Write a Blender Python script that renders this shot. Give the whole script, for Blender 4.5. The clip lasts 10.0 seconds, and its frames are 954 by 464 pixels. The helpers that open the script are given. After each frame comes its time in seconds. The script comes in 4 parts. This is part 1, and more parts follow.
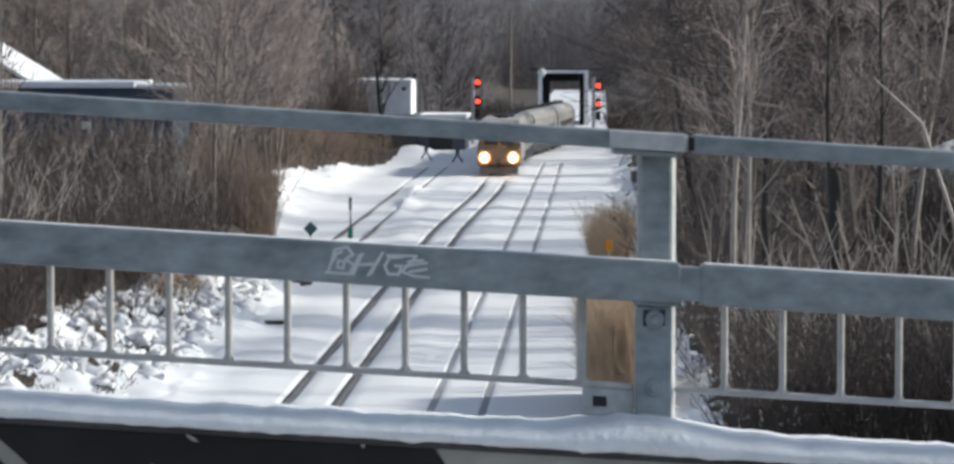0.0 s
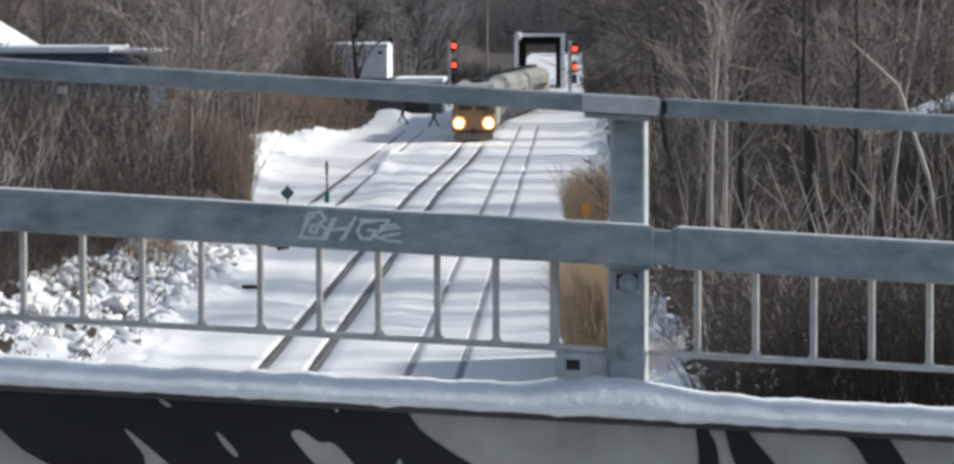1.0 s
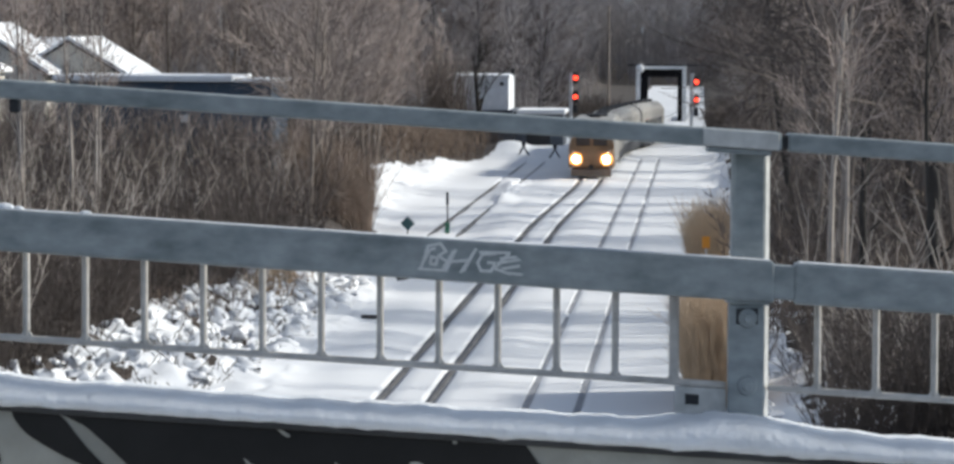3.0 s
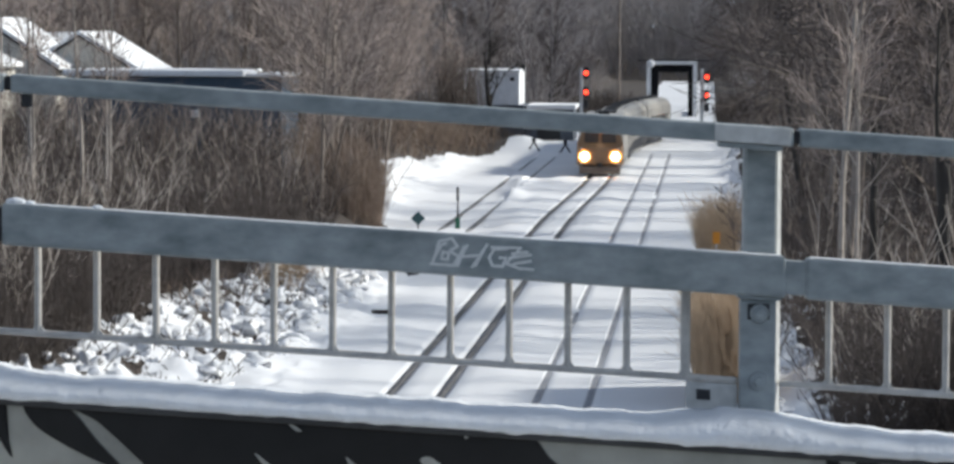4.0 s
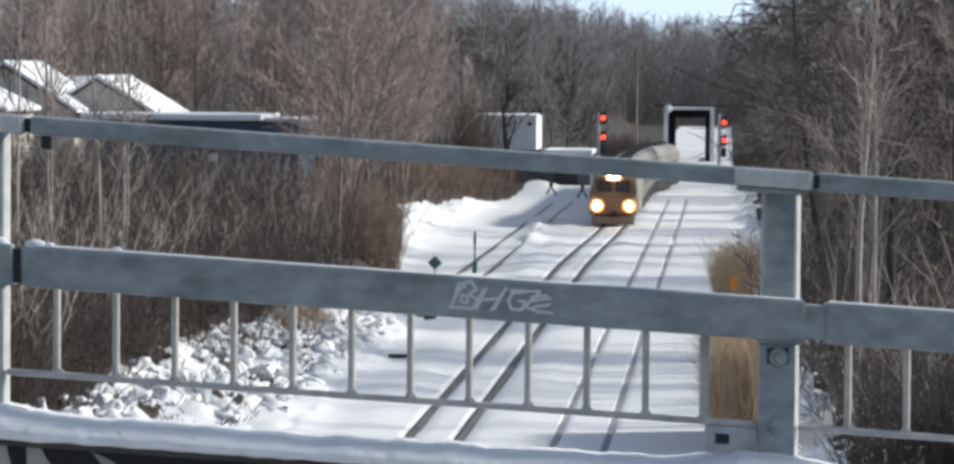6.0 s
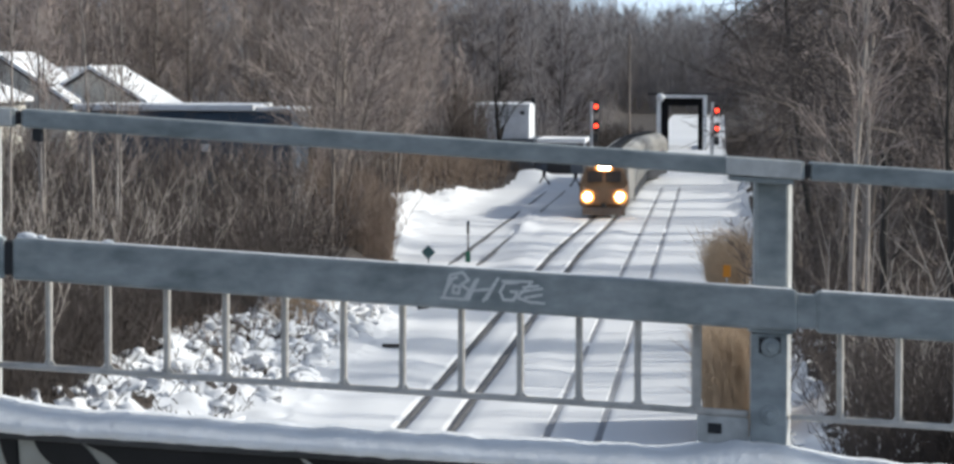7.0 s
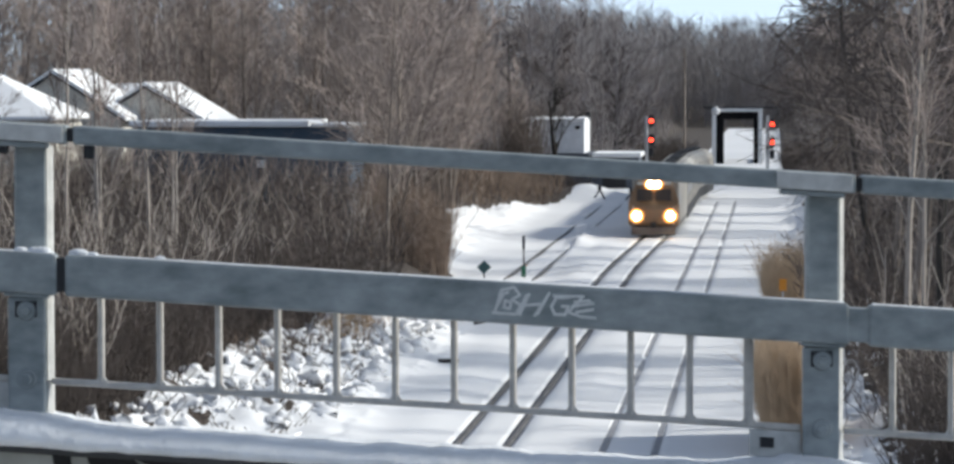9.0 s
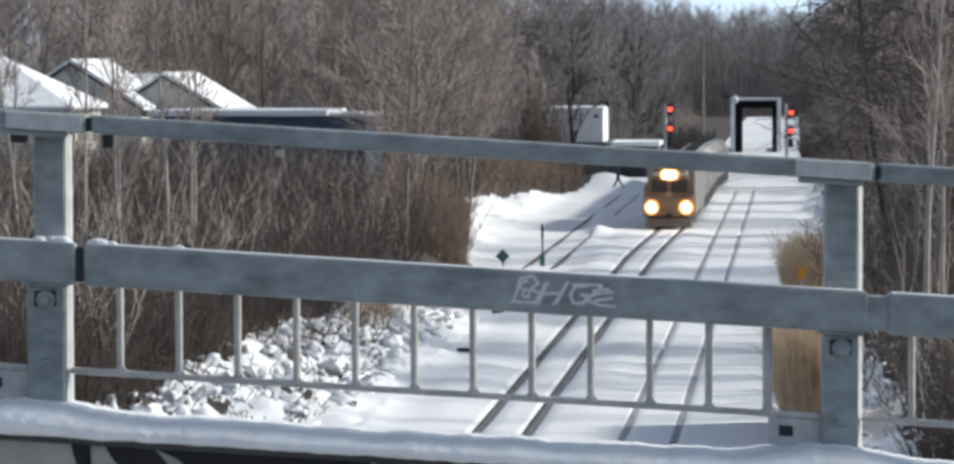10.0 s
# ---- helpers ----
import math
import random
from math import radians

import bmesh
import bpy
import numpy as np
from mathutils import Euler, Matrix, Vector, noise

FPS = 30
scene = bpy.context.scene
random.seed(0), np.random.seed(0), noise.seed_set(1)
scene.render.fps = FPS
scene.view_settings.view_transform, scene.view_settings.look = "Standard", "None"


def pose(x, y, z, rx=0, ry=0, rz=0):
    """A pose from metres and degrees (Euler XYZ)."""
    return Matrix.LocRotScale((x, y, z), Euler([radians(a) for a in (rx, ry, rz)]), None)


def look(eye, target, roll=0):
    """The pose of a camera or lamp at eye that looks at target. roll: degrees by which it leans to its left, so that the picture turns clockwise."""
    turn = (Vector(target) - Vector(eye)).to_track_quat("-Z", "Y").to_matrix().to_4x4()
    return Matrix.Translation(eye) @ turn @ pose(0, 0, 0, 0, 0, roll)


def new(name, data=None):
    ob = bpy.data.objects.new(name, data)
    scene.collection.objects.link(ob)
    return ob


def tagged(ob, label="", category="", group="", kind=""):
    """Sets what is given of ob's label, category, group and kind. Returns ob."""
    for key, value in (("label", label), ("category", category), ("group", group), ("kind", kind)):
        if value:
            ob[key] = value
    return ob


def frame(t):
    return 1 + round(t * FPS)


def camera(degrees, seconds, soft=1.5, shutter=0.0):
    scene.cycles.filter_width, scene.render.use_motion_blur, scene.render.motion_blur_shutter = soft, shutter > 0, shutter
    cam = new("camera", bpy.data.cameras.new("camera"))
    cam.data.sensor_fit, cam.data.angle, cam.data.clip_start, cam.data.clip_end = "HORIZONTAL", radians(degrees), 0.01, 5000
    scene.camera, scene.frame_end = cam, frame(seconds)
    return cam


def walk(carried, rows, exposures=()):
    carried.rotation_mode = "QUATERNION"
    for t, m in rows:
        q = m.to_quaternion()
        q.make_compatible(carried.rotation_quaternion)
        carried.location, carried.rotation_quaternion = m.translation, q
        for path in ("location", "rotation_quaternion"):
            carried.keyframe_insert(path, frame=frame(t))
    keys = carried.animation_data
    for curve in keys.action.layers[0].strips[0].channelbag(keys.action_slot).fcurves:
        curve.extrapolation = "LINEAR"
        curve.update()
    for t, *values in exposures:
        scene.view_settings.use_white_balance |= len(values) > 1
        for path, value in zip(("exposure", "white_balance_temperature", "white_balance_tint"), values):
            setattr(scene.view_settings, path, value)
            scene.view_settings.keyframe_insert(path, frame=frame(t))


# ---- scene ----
# ---- the camera: a long lens held by hand on the far footway of a road bridge ----
cam = camera(15.3, 10.0, soft=3.0)
walk(cam, [
    (0, pose(0.0000, 0, 10.6000, 86.8522, -0.0000, 2.0017)),
    (0.3, pose(-0.0004, 0, 10.6013, 86.8344, 0.0065, 2.0339)),
    (0.5, pose(0.0011, 0, 10.6016, 86.7693, 0.1255, 1.8514)),
    (0.8, pose(0.0091, 0, 10.5987, 86.5332, 0.1361, 1.5355)),
    (1, pose(0.0105, 0, 10.6015, 86.2643, 0.1869, 1.6186)),
    (1.2, pose(0.0054, 0, 10.5994, 86.1531, -0.0771, 1.4640)),
    (1.5, pose(0.0073, 0, 10.6016, 86.1166, 0.0747, 2.1820)),
    (1.8, pose(0.0104, 0, 10.6009, 86.2438, -0.3143, 2.7664)),
    (2, pose(0.0104, 0, 10.6041, 86.4482, -0.3199, 2.8855)),
    (2.2, pose(0.0111, 0, 10.6037, 86.6164, -0.3280, 2.9184)),
    (2.5, pose(0.0087, 0, 10.6035, 86.7645, -0.2247, 2.9796)),
    (2.8, pose(0.0096, 0, 10.6033, 86.8041, -0.3927, 3.3622)),
    (3, pose(0.0102, 0, 10.6045, 86.7725, -0.2540, 3.5849)),
    (3.2, pose(0.0116, 0, 10.6042, 86.7073, -0.2151, 3.7376)),
    (4.3, pose(0.0063, 0, 10.6043, 86.6915, -0.3464, 3.7792)),
    (4.5, pose(0.0075, 0, 10.6053, 86.8591, -0.3115, 3.8767)),
    (4.8, pose(0.0061, 0, 10.6036, 87.2116, -0.1651, 4.0200)),
    (5, pose(0.0042, 0, 10.6050, 87.3959, -0.2980, 4.1470)),
    (5.2, pose(0.0057, 0, 10.6023, 87.4165, -0.3927, 4.2226)),
    (5.5, pose(0.0014, 0, 10.6020, 87.4887, -0.3403, 4.2285)),
    (6, pose(0.0014, 0, 10.6006, 87.4113, -0.4524, 4.0352)),
    (6.2, pose(0.0011, 0, 10.6008, 87.3056, -0.5079, 3.9209)),
    (7.3, pose(0.0083, 0, 10.6062, 87.2428, 0.0115, 4.0824)),
    (7.5, pose(0.0099, 0, 10.6068, 87.2917, 0.0602, 4.3403)),
    (7.8, pose(0.0115, 0, 10.6037, 87.3718, 0.0753, 4.5015)),
    (8, pose(0.0123, 0, 10.6050, 87.3396, 0.0913, 4.7307)),
    (8.5, pose(0.0159, 0, 10.6043, 87.3830, 0.0500, 4.8217)),
    (9, pose(0.0177, 0, 10.6048, 87.4761, 0.0939, 4.8017)),
    (9.5, pose(0.0203, 0, 10.6038, 87.4588, 0.1791, 4.9094)),
    (10, pose(0.0177, 0, 10.6041, 87.2999, 0.1872, 5.0994)),
])

# ---- light ----
SUN_AZ, SUN_EL = 77.0, 30.0          # degrees: from +y towards +x, and above the horizon
world = bpy.data.worlds.new("world")
scene.world = world
world.use_nodes = True
wn = world.node_tree.nodes
sky = wn.new("ShaderNodeTexSky")
sky.sky_type, sky.sun_disc = "NISHITA", False
sky.sun_elevation, sky.sun_rotation = radians(SUN_EL), radians(SUN_AZ)
sky.altitude, sky.air_density, sky.dust_density, sky.ozone_density = 1500, 0.9, 0.2, 3.0
sky_way, lift_way = wn.new("ShaderNodeTexCoord"), wn.new("ShaderNodeVectorMath")
lift_way.inputs[1].default_value = (0, 0, 0.12)     # little haze: the clear blue reaches down to the woods
world.node_tree.links.new(sky_way.outputs["Generated"], lift_way.inputs[0])
world.node_tree.links.new(lift_way.outputs[0], sky.inputs["Vector"])
haze = wn.new("ShaderNodeHueSaturation")
haze.inputs["Saturation"].default_value = 0.55
haze.inputs["Hue"].default_value = 0.49
world.node_tree.links.new(sky.outputs[0], haze.inputs["Color"])
world.node_tree.links.new(haze.outputs[0], wn["Background"].inputs[0])
wn["Background"].inputs[1].default_value = 0.135
sun = new("sun", bpy.data.lights.new("sun", "SUN"))
sun.data.energy, sun.data.angle, sun.data.color = 3.2, radians(4.8), (0.95, 0.92, 0.83)
_a, _e = radians(SUN_AZ), radians(SUN_EL)
sun.matrix_world = look((0, 0, 60), (-math.sin(_a) * math.cos(_e), -math.cos(_a) * math.cos(_e), 60 - math.sin(_e)))
scene.view_settings.exposure = 0.61


# ---- materials ----
def material(name, colour, rough=0.8, metal=0.0, vary=0.25, scale=4.0, bump=0.0, bump_scale=None, dark=None, stain=1.0, vec=(1, 1, 1), spec=0.5):
    """A surface whose colour wanders at two scales, with a fine relief."""
    m = bpy.data.materials.new(name)
    m.use_nodes = True
    nt = m.node_tree
    n, l = nt.nodes, nt.links
    b = n["Principled BSDF"]
    b.inputs["Roughness"].default_value, b.inputs["Metallic"].default_value = rough, metal
    b.inputs["Specular IOR Level"].default_value = spec
    geo = n.new("ShaderNodeTexCoord")
    mp = n.new("ShaderNodeMapping")
    mp.inputs["Scale"].default_value = vec
    l.new(geo.outputs["Object"], mp.inputs[0])
    big, fine = n.new("ShaderNodeTexNoise"), n.new("ShaderNodeTexNoise")
    big.inputs["Scale"].default_value, big.inputs["Detail"].default_value = scale * 0.17, 4
    fine.inputs["Scale"].default_value, fine.inputs["Detail"].default_value = scale, 5
    for t in (big, fine):
        l.new(mp.outputs[0], t.inputs["Vector"])
    mix = n.new("ShaderNodeMix")
    mix.data_type = "RGBA"
    c2 = dark or tuple(c * (1 - vary) for c in colour)
    mix.inputs["A"].default_value, mix.inputs["B"].default_value = (*c2, 1), (*colour, 1)
    add = n.new("ShaderNodeMath")
    add.operation = "ADD"
    l.new(big.outputs[0], add.inputs[0])
    l.new(fine.outputs[0], add.inputs[1])
    ramp = n.new("ShaderNodeMapRange")
    ramp.inputs["From Min"].default_value, ramp.inputs["From Max"].default_value = 1.0 - 0.28 * stain, 1.0 + 0.28
    l.new(add.outputs[0], ramp.inputs[0])
    l.new(ramp.outputs[0], mix.inputs["Factor"])
    l.new(mix.outputs["Result"], b.inputs["Base Color"])
    if bump:
        bp = n.new("ShaderNodeBump")
        bp.inputs["Strength"].default_value = 1.0
        bp.inputs["Distance"].default_value = bump
        src = fine
        if bump_scale:
            src = n.new("ShaderNodeTexNoise")
            src.inputs["Scale"].default_value, src.inputs["Detail"].default_value = bump_scale, 4
            l.new(mp.outputs[0], src.inputs["Vector"])
        l.new(src.outputs[0], bp.inputs["Height"])
        l.new(bp.outputs[0], b.inputs["Normal"])
    return m


def tint_by_object(m, amount):
    """Lets each object that wears m differ a little in brightness."""
    n, l = m.node_tree.nodes, m.node_tree.links
    b = n["Principled BSDF"]
    src = b.inputs["Base Color"].links[0].from_socket
    info, rng, hsv = n.new("ShaderNodeObjectInfo"), n.new("ShaderNodeMapRange"), n.new("ShaderNodeHueSaturation")
    rng.inputs["To Min"].default_value, rng.inputs["To Max"].default_value = 1 - amount, 1 + amount
    l.new(info.outputs["Random"], rng.inputs[0])
    l.new(rng.outputs[0], hsv.inputs["Value"])
    l.new(src, hsv.inputs["Color"])
    l.new(hsv.outputs[0], b.inputs["Base Color"])
    return m


def glowing(name, colour, strength):
    m = bpy.data.materials.new(name)
    m.use_nodes = True
    b = m.node_tree.nodes["Principled BSDF"]
    b.inputs["Base Color"].default_value = (*colour, 1)
    b.inputs["Emission Color"].default_value = (*colour, 1)
    b.inputs["Emission Strength"].default_value = strength
    return m


SNOW = material("snow", (0.8, 0.81, 0.83), 0.75, vary=0.1, scale=0.11, bump=0.012, bump_scale=2.6)
SNOW_CAP = material("snow_cap", (0.8, 0.81, 0.83), 0.7, vary=0.08, scale=14, bump=0.004, bump_scale=22)
GALV = material("galvanised_steel", (0.34, 0.37, 0.375), 0.55, 0.15, scale=15, dark=(0.14, 0.165, 0.172), stain=1.2, vec=(1, 1, 1.8), bump=0.0006, bump_scale=90)
# worn zinc tone, raised to paint the posts' sunlit edges as well
GALV_WORN_LIT = material("galvanised_steel_worn_lit", (0.58, 0.58, 0.56), 0.55, 0.05, vary=0.35, scale=30, bump=0.0008, bump_scale=120)
PARAPET_SNOW = material("parapet_snow", (0.78, 0.8, 0.83), 0.75, vary=0.2, scale=9, bump=0.009, bump_scale=38)
GALV_BAR = material("galvanised_bar", (0.56, 0.53, 0.49), 0.5, 0.1, vary=0.35, scale=30)
CONCRETE = material("concrete", (0.38, 0.38, 0.345), 0.9, vary=0.5, scale=7, stain=1.4, bump=0.003, bump_scale=60)
DARK_CONCRETE = material("dark_concrete", (0.04, 0.04, 0.04), 0.6, vary=0.5, scale=12)
BLACK_PAINT = material("black_paint", (0.018, 0.018, 0.018), 0.7, vary=0.3, scale=12, spec=0.2)
SCRATCH = material("scratched_paint", (0.66, 0.67, 0.66), 0.7, vary=0.2, scale=60)
ASPHALT = material("asphalt", (0.06, 0.06, 0.062), 0.9, vary=0.4, scale=6, bump=0.004, bump_scale=90)
RAIL_STEEL = material("rail_steel", (0.13, 0.125, 0.125), 0.6, 0.2, vary=0.4, scale=3)
# two greys that put the shade of the rail grooves into colour
GROOVE_SHADE = material("groove_shade", (0.34, 0.35, 0.38), 0.95, vary=0.35, scale=1.2)
BALLAST_SHADE = material("ballast_shade", (0.22, 0.22, 0.235), 0.95, vary=0.5, scale=7, bump=0.03, bump_scale=9)
BARK = tint_by_object(material("bark", (0.24, 0.2, 0.17), 0.95, vary=0.4, scale=5, vec=(3, 3, 0.6)), 0.3)
TWIG = tint_by_object(material("twigs", (0.39, 0.32, 0.285), 0.95, vary=0.4, scale=1.2), 0.42)
BUSH_TWIG = tint_by_object(material("bush_twigs", (0.2, 0.163, 0.145), 0.95, vary=0.45, scale=1.2), 0.4)
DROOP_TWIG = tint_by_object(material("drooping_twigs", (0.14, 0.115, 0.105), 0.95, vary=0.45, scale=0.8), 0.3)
# stem colour darkened to hold the deep shade under the trees
SHADED_BRUSH = material("shaded_brush_stems", (0.08, 0.063, 0.055), 0.95, vary=0.5, scale=0.8)
DARK_BARK = material("dark_bark", (0.045, 0.04, 0.036), 0.95, vary=0.4, scale=5, vec=(3, 3, 0.6))
# pale cool grey puts the haze of distance into the twig colour
HAZE_TWIG = material("hazed_far_twigs", (0.29, 0.265, 0.265), 0.95, vary=0.3, scale=0.4)
PALE_BARK = tint_by_object(material("pale_bark", (0.47, 0.41, 0.36), 0.9, vary=0.4, scale=5, vec=(3, 3, 0.6)), 0.15)
REED_DARK = material("brown_reed", (0.255, 0.19, 0.148), 0.9, vary=0.4, scale=1.5)
REED = material("dry_reed", (0.5, 0.37, 0.25), 0.9, vary=0.3, scale=1.2)
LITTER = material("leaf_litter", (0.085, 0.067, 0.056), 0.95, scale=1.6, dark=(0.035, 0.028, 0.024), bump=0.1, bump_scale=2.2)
STEEL_DARK = material("dark_steel", (0.035, 0.036, 0.04), 0.7, 0.3, vary=0.4, scale=2)
PORTAL = material("portal_paint", (0.78, 0.79, 0.8), 0.7, vary=0.25, scale=1.5)
# near-black that paints the shade inside the truss portal
PORTAL_SHADE = material("portal_shade", (0.012, 0.012, 0.014), 0.95, vary=0.3, scale=2, spec=0.1)
STEEL_PALE = material("pale_steel", (0.55, 0.56, 0.57), 0.6, 0.0, vary=0.2, scale=2)


# ---- mesh helpers ----
def link(name, verts, faces, mat, parent=None, label="", smooth=False):
    me = bpy.data.meshes.new(name)
    me.from_pydata(verts, [], faces)
    me.materials.append(mat)
    if smooth:
        me.shade_smooth()
    ob = new(name, me)
    ob.parent = parent
    if label:
        tagged(ob, label)
    return ob


def part(name, bm, mat, parent=None, label="", smooth=False):
    me = bpy.data.meshes.new(name)
    bmesh.ops.recalc_face_normals(bm, faces=bm.faces)
    bm.to_mesh(me)
    bm.free()
    me.materials.append(mat)
    if smooth:
        me.shade_smooth()
    ob = new(name, me)
    ob.parent = parent
    if label:
        tagged(ob, label)
    return ob


def thing(name, m, label, category, group="", kind=""):
    ob = tagged(new(name), label, category, group, kind)
    ob.matrix_world = m
    return ob


def box(bm, x0, x1, y0, y1, z0, z1, bevel=0.0, shear=0.0):
    """A box; shear: rise of z with x."""
    vs = [bm.verts.new((x, y, z + shear * x)) for x in (x0, x1) for y in (y0, y1) for z in (z0, z1)]
    fs = [bm.faces.new([vs[i] for i in q]) for q in ((0, 1, 3, 2), (4, 6, 7, 5), (0, 4, 5, 1), (2, 3, 7, 6), (0, 2, 6, 4), (1, 5, 7, 3))]
    if bevel:
        es = list({e for f in fs for e in f.edges})
        bmesh.ops.bevel(bm, geom=es, offset=bevel, segments=2, affect="EDGES", profile=0.5)
    return bm


def boxed(name, dims, mat, parent=None, label="", bevel=0.0, shear=0.0):
    return part(name, box(bmesh.new(), *dims, bevel, shear), mat, parent, label)


def rod(bm, a, b, r0, r1=None, sides=8):
    a, b = Vector(a), Vector(b)
    r1 = r0 if r1 is None else r1
    q = (b - a).to_track_quat("Z", "Y")
    ring = [Vector((math.cos(2 * math.pi * i / sides), math.sin(2 * math.pi * i / sides), 0)) for i in range(sides)]
    lo = [bm.verts.new(a + q @ (v * r0)) for v in ring]
    hi = [bm.verts.new(b + q @ (v * r1)) for v in ring]
    for i in range(sides):
        j = (i + 1) % sides
        bm.faces.new((lo[i], lo[j], hi[j], hi[i]))
    bm.faces.new(lo[::-1])
    bm.faces.new(hi)
    return bm


# ---- the ground: one sheet of snow to the horizon ----
LEFT_TRACK, RIGHT_TRACK, SIDING, GAUGE = -8.42, -4.1, -13.3, 1.5


def smooth(a, b, v):
    v = min(1.0, max(0.0, (v - a) / (b - a)))
    return v * v * (3 - 2 * v)


def left_x(y):
    """The left track runs straight, then crosses over to the right one at the signals."""
    return LEFT_TRACK + 0.68 * smooth(190, 250, y) + (RIGHT_TRACK - LEFT_TRACK - 0.68) * smooth(296, 360, y)


def ground_z(x, y):
    z = 0.0
    left_edge = -12.6 - 5.9 * smooth(150, 205, y)
    z += 1.6 * smooth(left_edge + 1, left_edge - 6, x) + 2.4 * smooth(-24, -60, x)
    z += 1.1 * smooth(0.3, 5.0, x) + 1.6 * smooth(6, 30, x)
    wild = smooth(left_edge + 1.5, left_edge - 2, x) + smooth(-0.4, 1.6, x)
    if wild > 0:
        z += 0.5 * noise.noise((x * 0.06, y * 0.03, 1.7)) * wild
        z += 0.5 * noise.noise((x * 0.45, y * 0.3, 4.1)) * wild + 0.62 * abs(noise.noise((x * 1.1, y * 0.7, 9.1))) * wild
        z += 0.16 * noise.noise((x * 2.6, y * 1.7, 3.1)) * wild
    z += 0.05 * noise.noise((x * 0.25, y * 0.12, 7.7)) * (1 - min(1, wild))
    z += 1.3 * math.exp(-((x + 16.4) / 3.0) ** 2 - ((y - 304) / 9.0) ** 2)
    z += 0.2 * noise.noise((x * 0.3, y * 0.075, 15.3)) * smooth(-9.9, -11.5, x) * smooth(340, 300, y)
    z += 5.0 * smooth(700, 880, y)
    rough = 0.6 + 0.7 * noise.noise((x * 0.5, y * 0.16, 31.0))
    z += 0.5 * rough * math.exp(-((x + 12.0 + 0.03 * (y - 215)) / 0.6) ** 2) * smooth(204, 214, y) * smooth(258, 246, y)
    z += 0.3 * rough * math.exp(-((y - 313 - 0.5 * x) / 1.6) ** 2) * smooth(-6.6, -5.9, x) * smooth(0.5, -0.4, x)
    if y < 300:
        for c, half, deep in ((left_x(y), 0.15, 0.11 * smooth(268, 250, y)), (RIGHT_TRACK, 0.09, 0.055), (SIDING, 0.1, 0.05 * smooth(178, 190, y))):
            for s in (-1, 1):
                d = abs(x - c - s * GAUGE / 2)
                if d < half * 2:
                    z -= deep * (1 - smooth(half * 0.7, half * 1.6, d))
        uneven = 0.6 + 0.8 * noise.noise((y * 0.11, 0, 5.5))
        z += uneven * (0.14 * math.exp(-((x - (LEFT_TRACK + RIGHT_TRACK) / 2) / 0.7) ** 2) + 0.2 * math.exp(-((x + 10.6) / 0.8) ** 2))
    return z


def west_edge(y):
    """The line of the brush on the clearing's left: it draws back behind the big thicket, then closes in on the shed."""
    if y < 180:
        return -16.6
    return -0.0925 * y if y < 246 else -22.75 + 0.108 * (min(y, 300) - 246)


def bank_edge(y):
    """The foot of the dark brush on the snowy bank before the big thicket."""
    return -17.7 + 0.04 * (max(88, min(y, 142)) - 100)


def in_woods(x, y):
    """Where leaf litter and brush show instead of clean snow."""
    w = noise.noise((x * 0.2, y * 0.1, 12.0)) * 2.5
    if y > 335:
        return x < -13.5 + 4.0 * smooth(360, 375, y) or x > 0.6 or y > 706
    # scattered litter-coloured patches stand in for shaded snow on the bank
    if x < -13.6 and y < 168 and noise.noise((x * 0.8, y * 0.4, 21.0)) + 0.14 * (-14 - x) > 0.42:
        return True
    if y > 180:
        return x < west_edge(y) + 0.2 * w or x > 2.6 + 0.5 * w
    return x < bank_edge(y) - 0.2 + 0.3 * w or x > 2.6 + 0.5 * w


def spaced(stops):
    out = []
    for a, b, step in stops:
        k = max(1, round((b - a) / step))
        out += [a + (b - a) * i / k for i in range(k)]
    return out + [stops[-1][1]]


def build_ground():
    xs = spaced([(-3000, -400, 400), (-400, -100, 30), (-100, -28, 3), (-28, -21, 0.8), (-21, -12, 0.3), (-12, -1, 0.5), (-1, 7, 0.35), (8, 60, 3), (60, 300, 30), (300, 3000, 400)])
    for c, half in ((LEFT_TRACK, 0.15), (RIGHT_TRACK, 0.09), (SIDING, 0.1)):
        for s in (-1, 1):
            xs += [c + s * GAUGE / 2 + k * half for k in (-1.7, -1.1, -0.7, 0, 0.7, 1.1, 1.7)]
    xs = sorted(set(round(v, 4) for v in xs))
    ys = spaced([(-2000, -100, 300), (-100, 80, 20), (80, 165, 0.5), (165, 300, 1.0), (300, 460, 2.5), (460, 1000, 8), (1000, 4500, 500)])
    verts = []
    for y in ys:
        s = left_x(min(y, 262)) - LEFT_TRACK
        for x in xs:
            # the columns beside the swinging track go with it
            v = x + s * (smooth(-12.5, -10.1, x) if x < -8.3 else smooth(-5.5, -6.9, x))
            verts.append((v, y, ground_z(v, y)))
    w = len(xs)
    faces = [(j * w + i, j * w + i + 1, (j + 1) * w + i + 1, (j + 1) * w + i) for j in range(len(ys) - 1) for i in range(w - 1)]
    g = tagged(link("ground", verts, faces, SNOW, smooth=True), "deep wind-rippled snow over the railway cutting", "ground", kind="structure")
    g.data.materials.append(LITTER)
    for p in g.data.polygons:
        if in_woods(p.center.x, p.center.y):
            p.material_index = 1


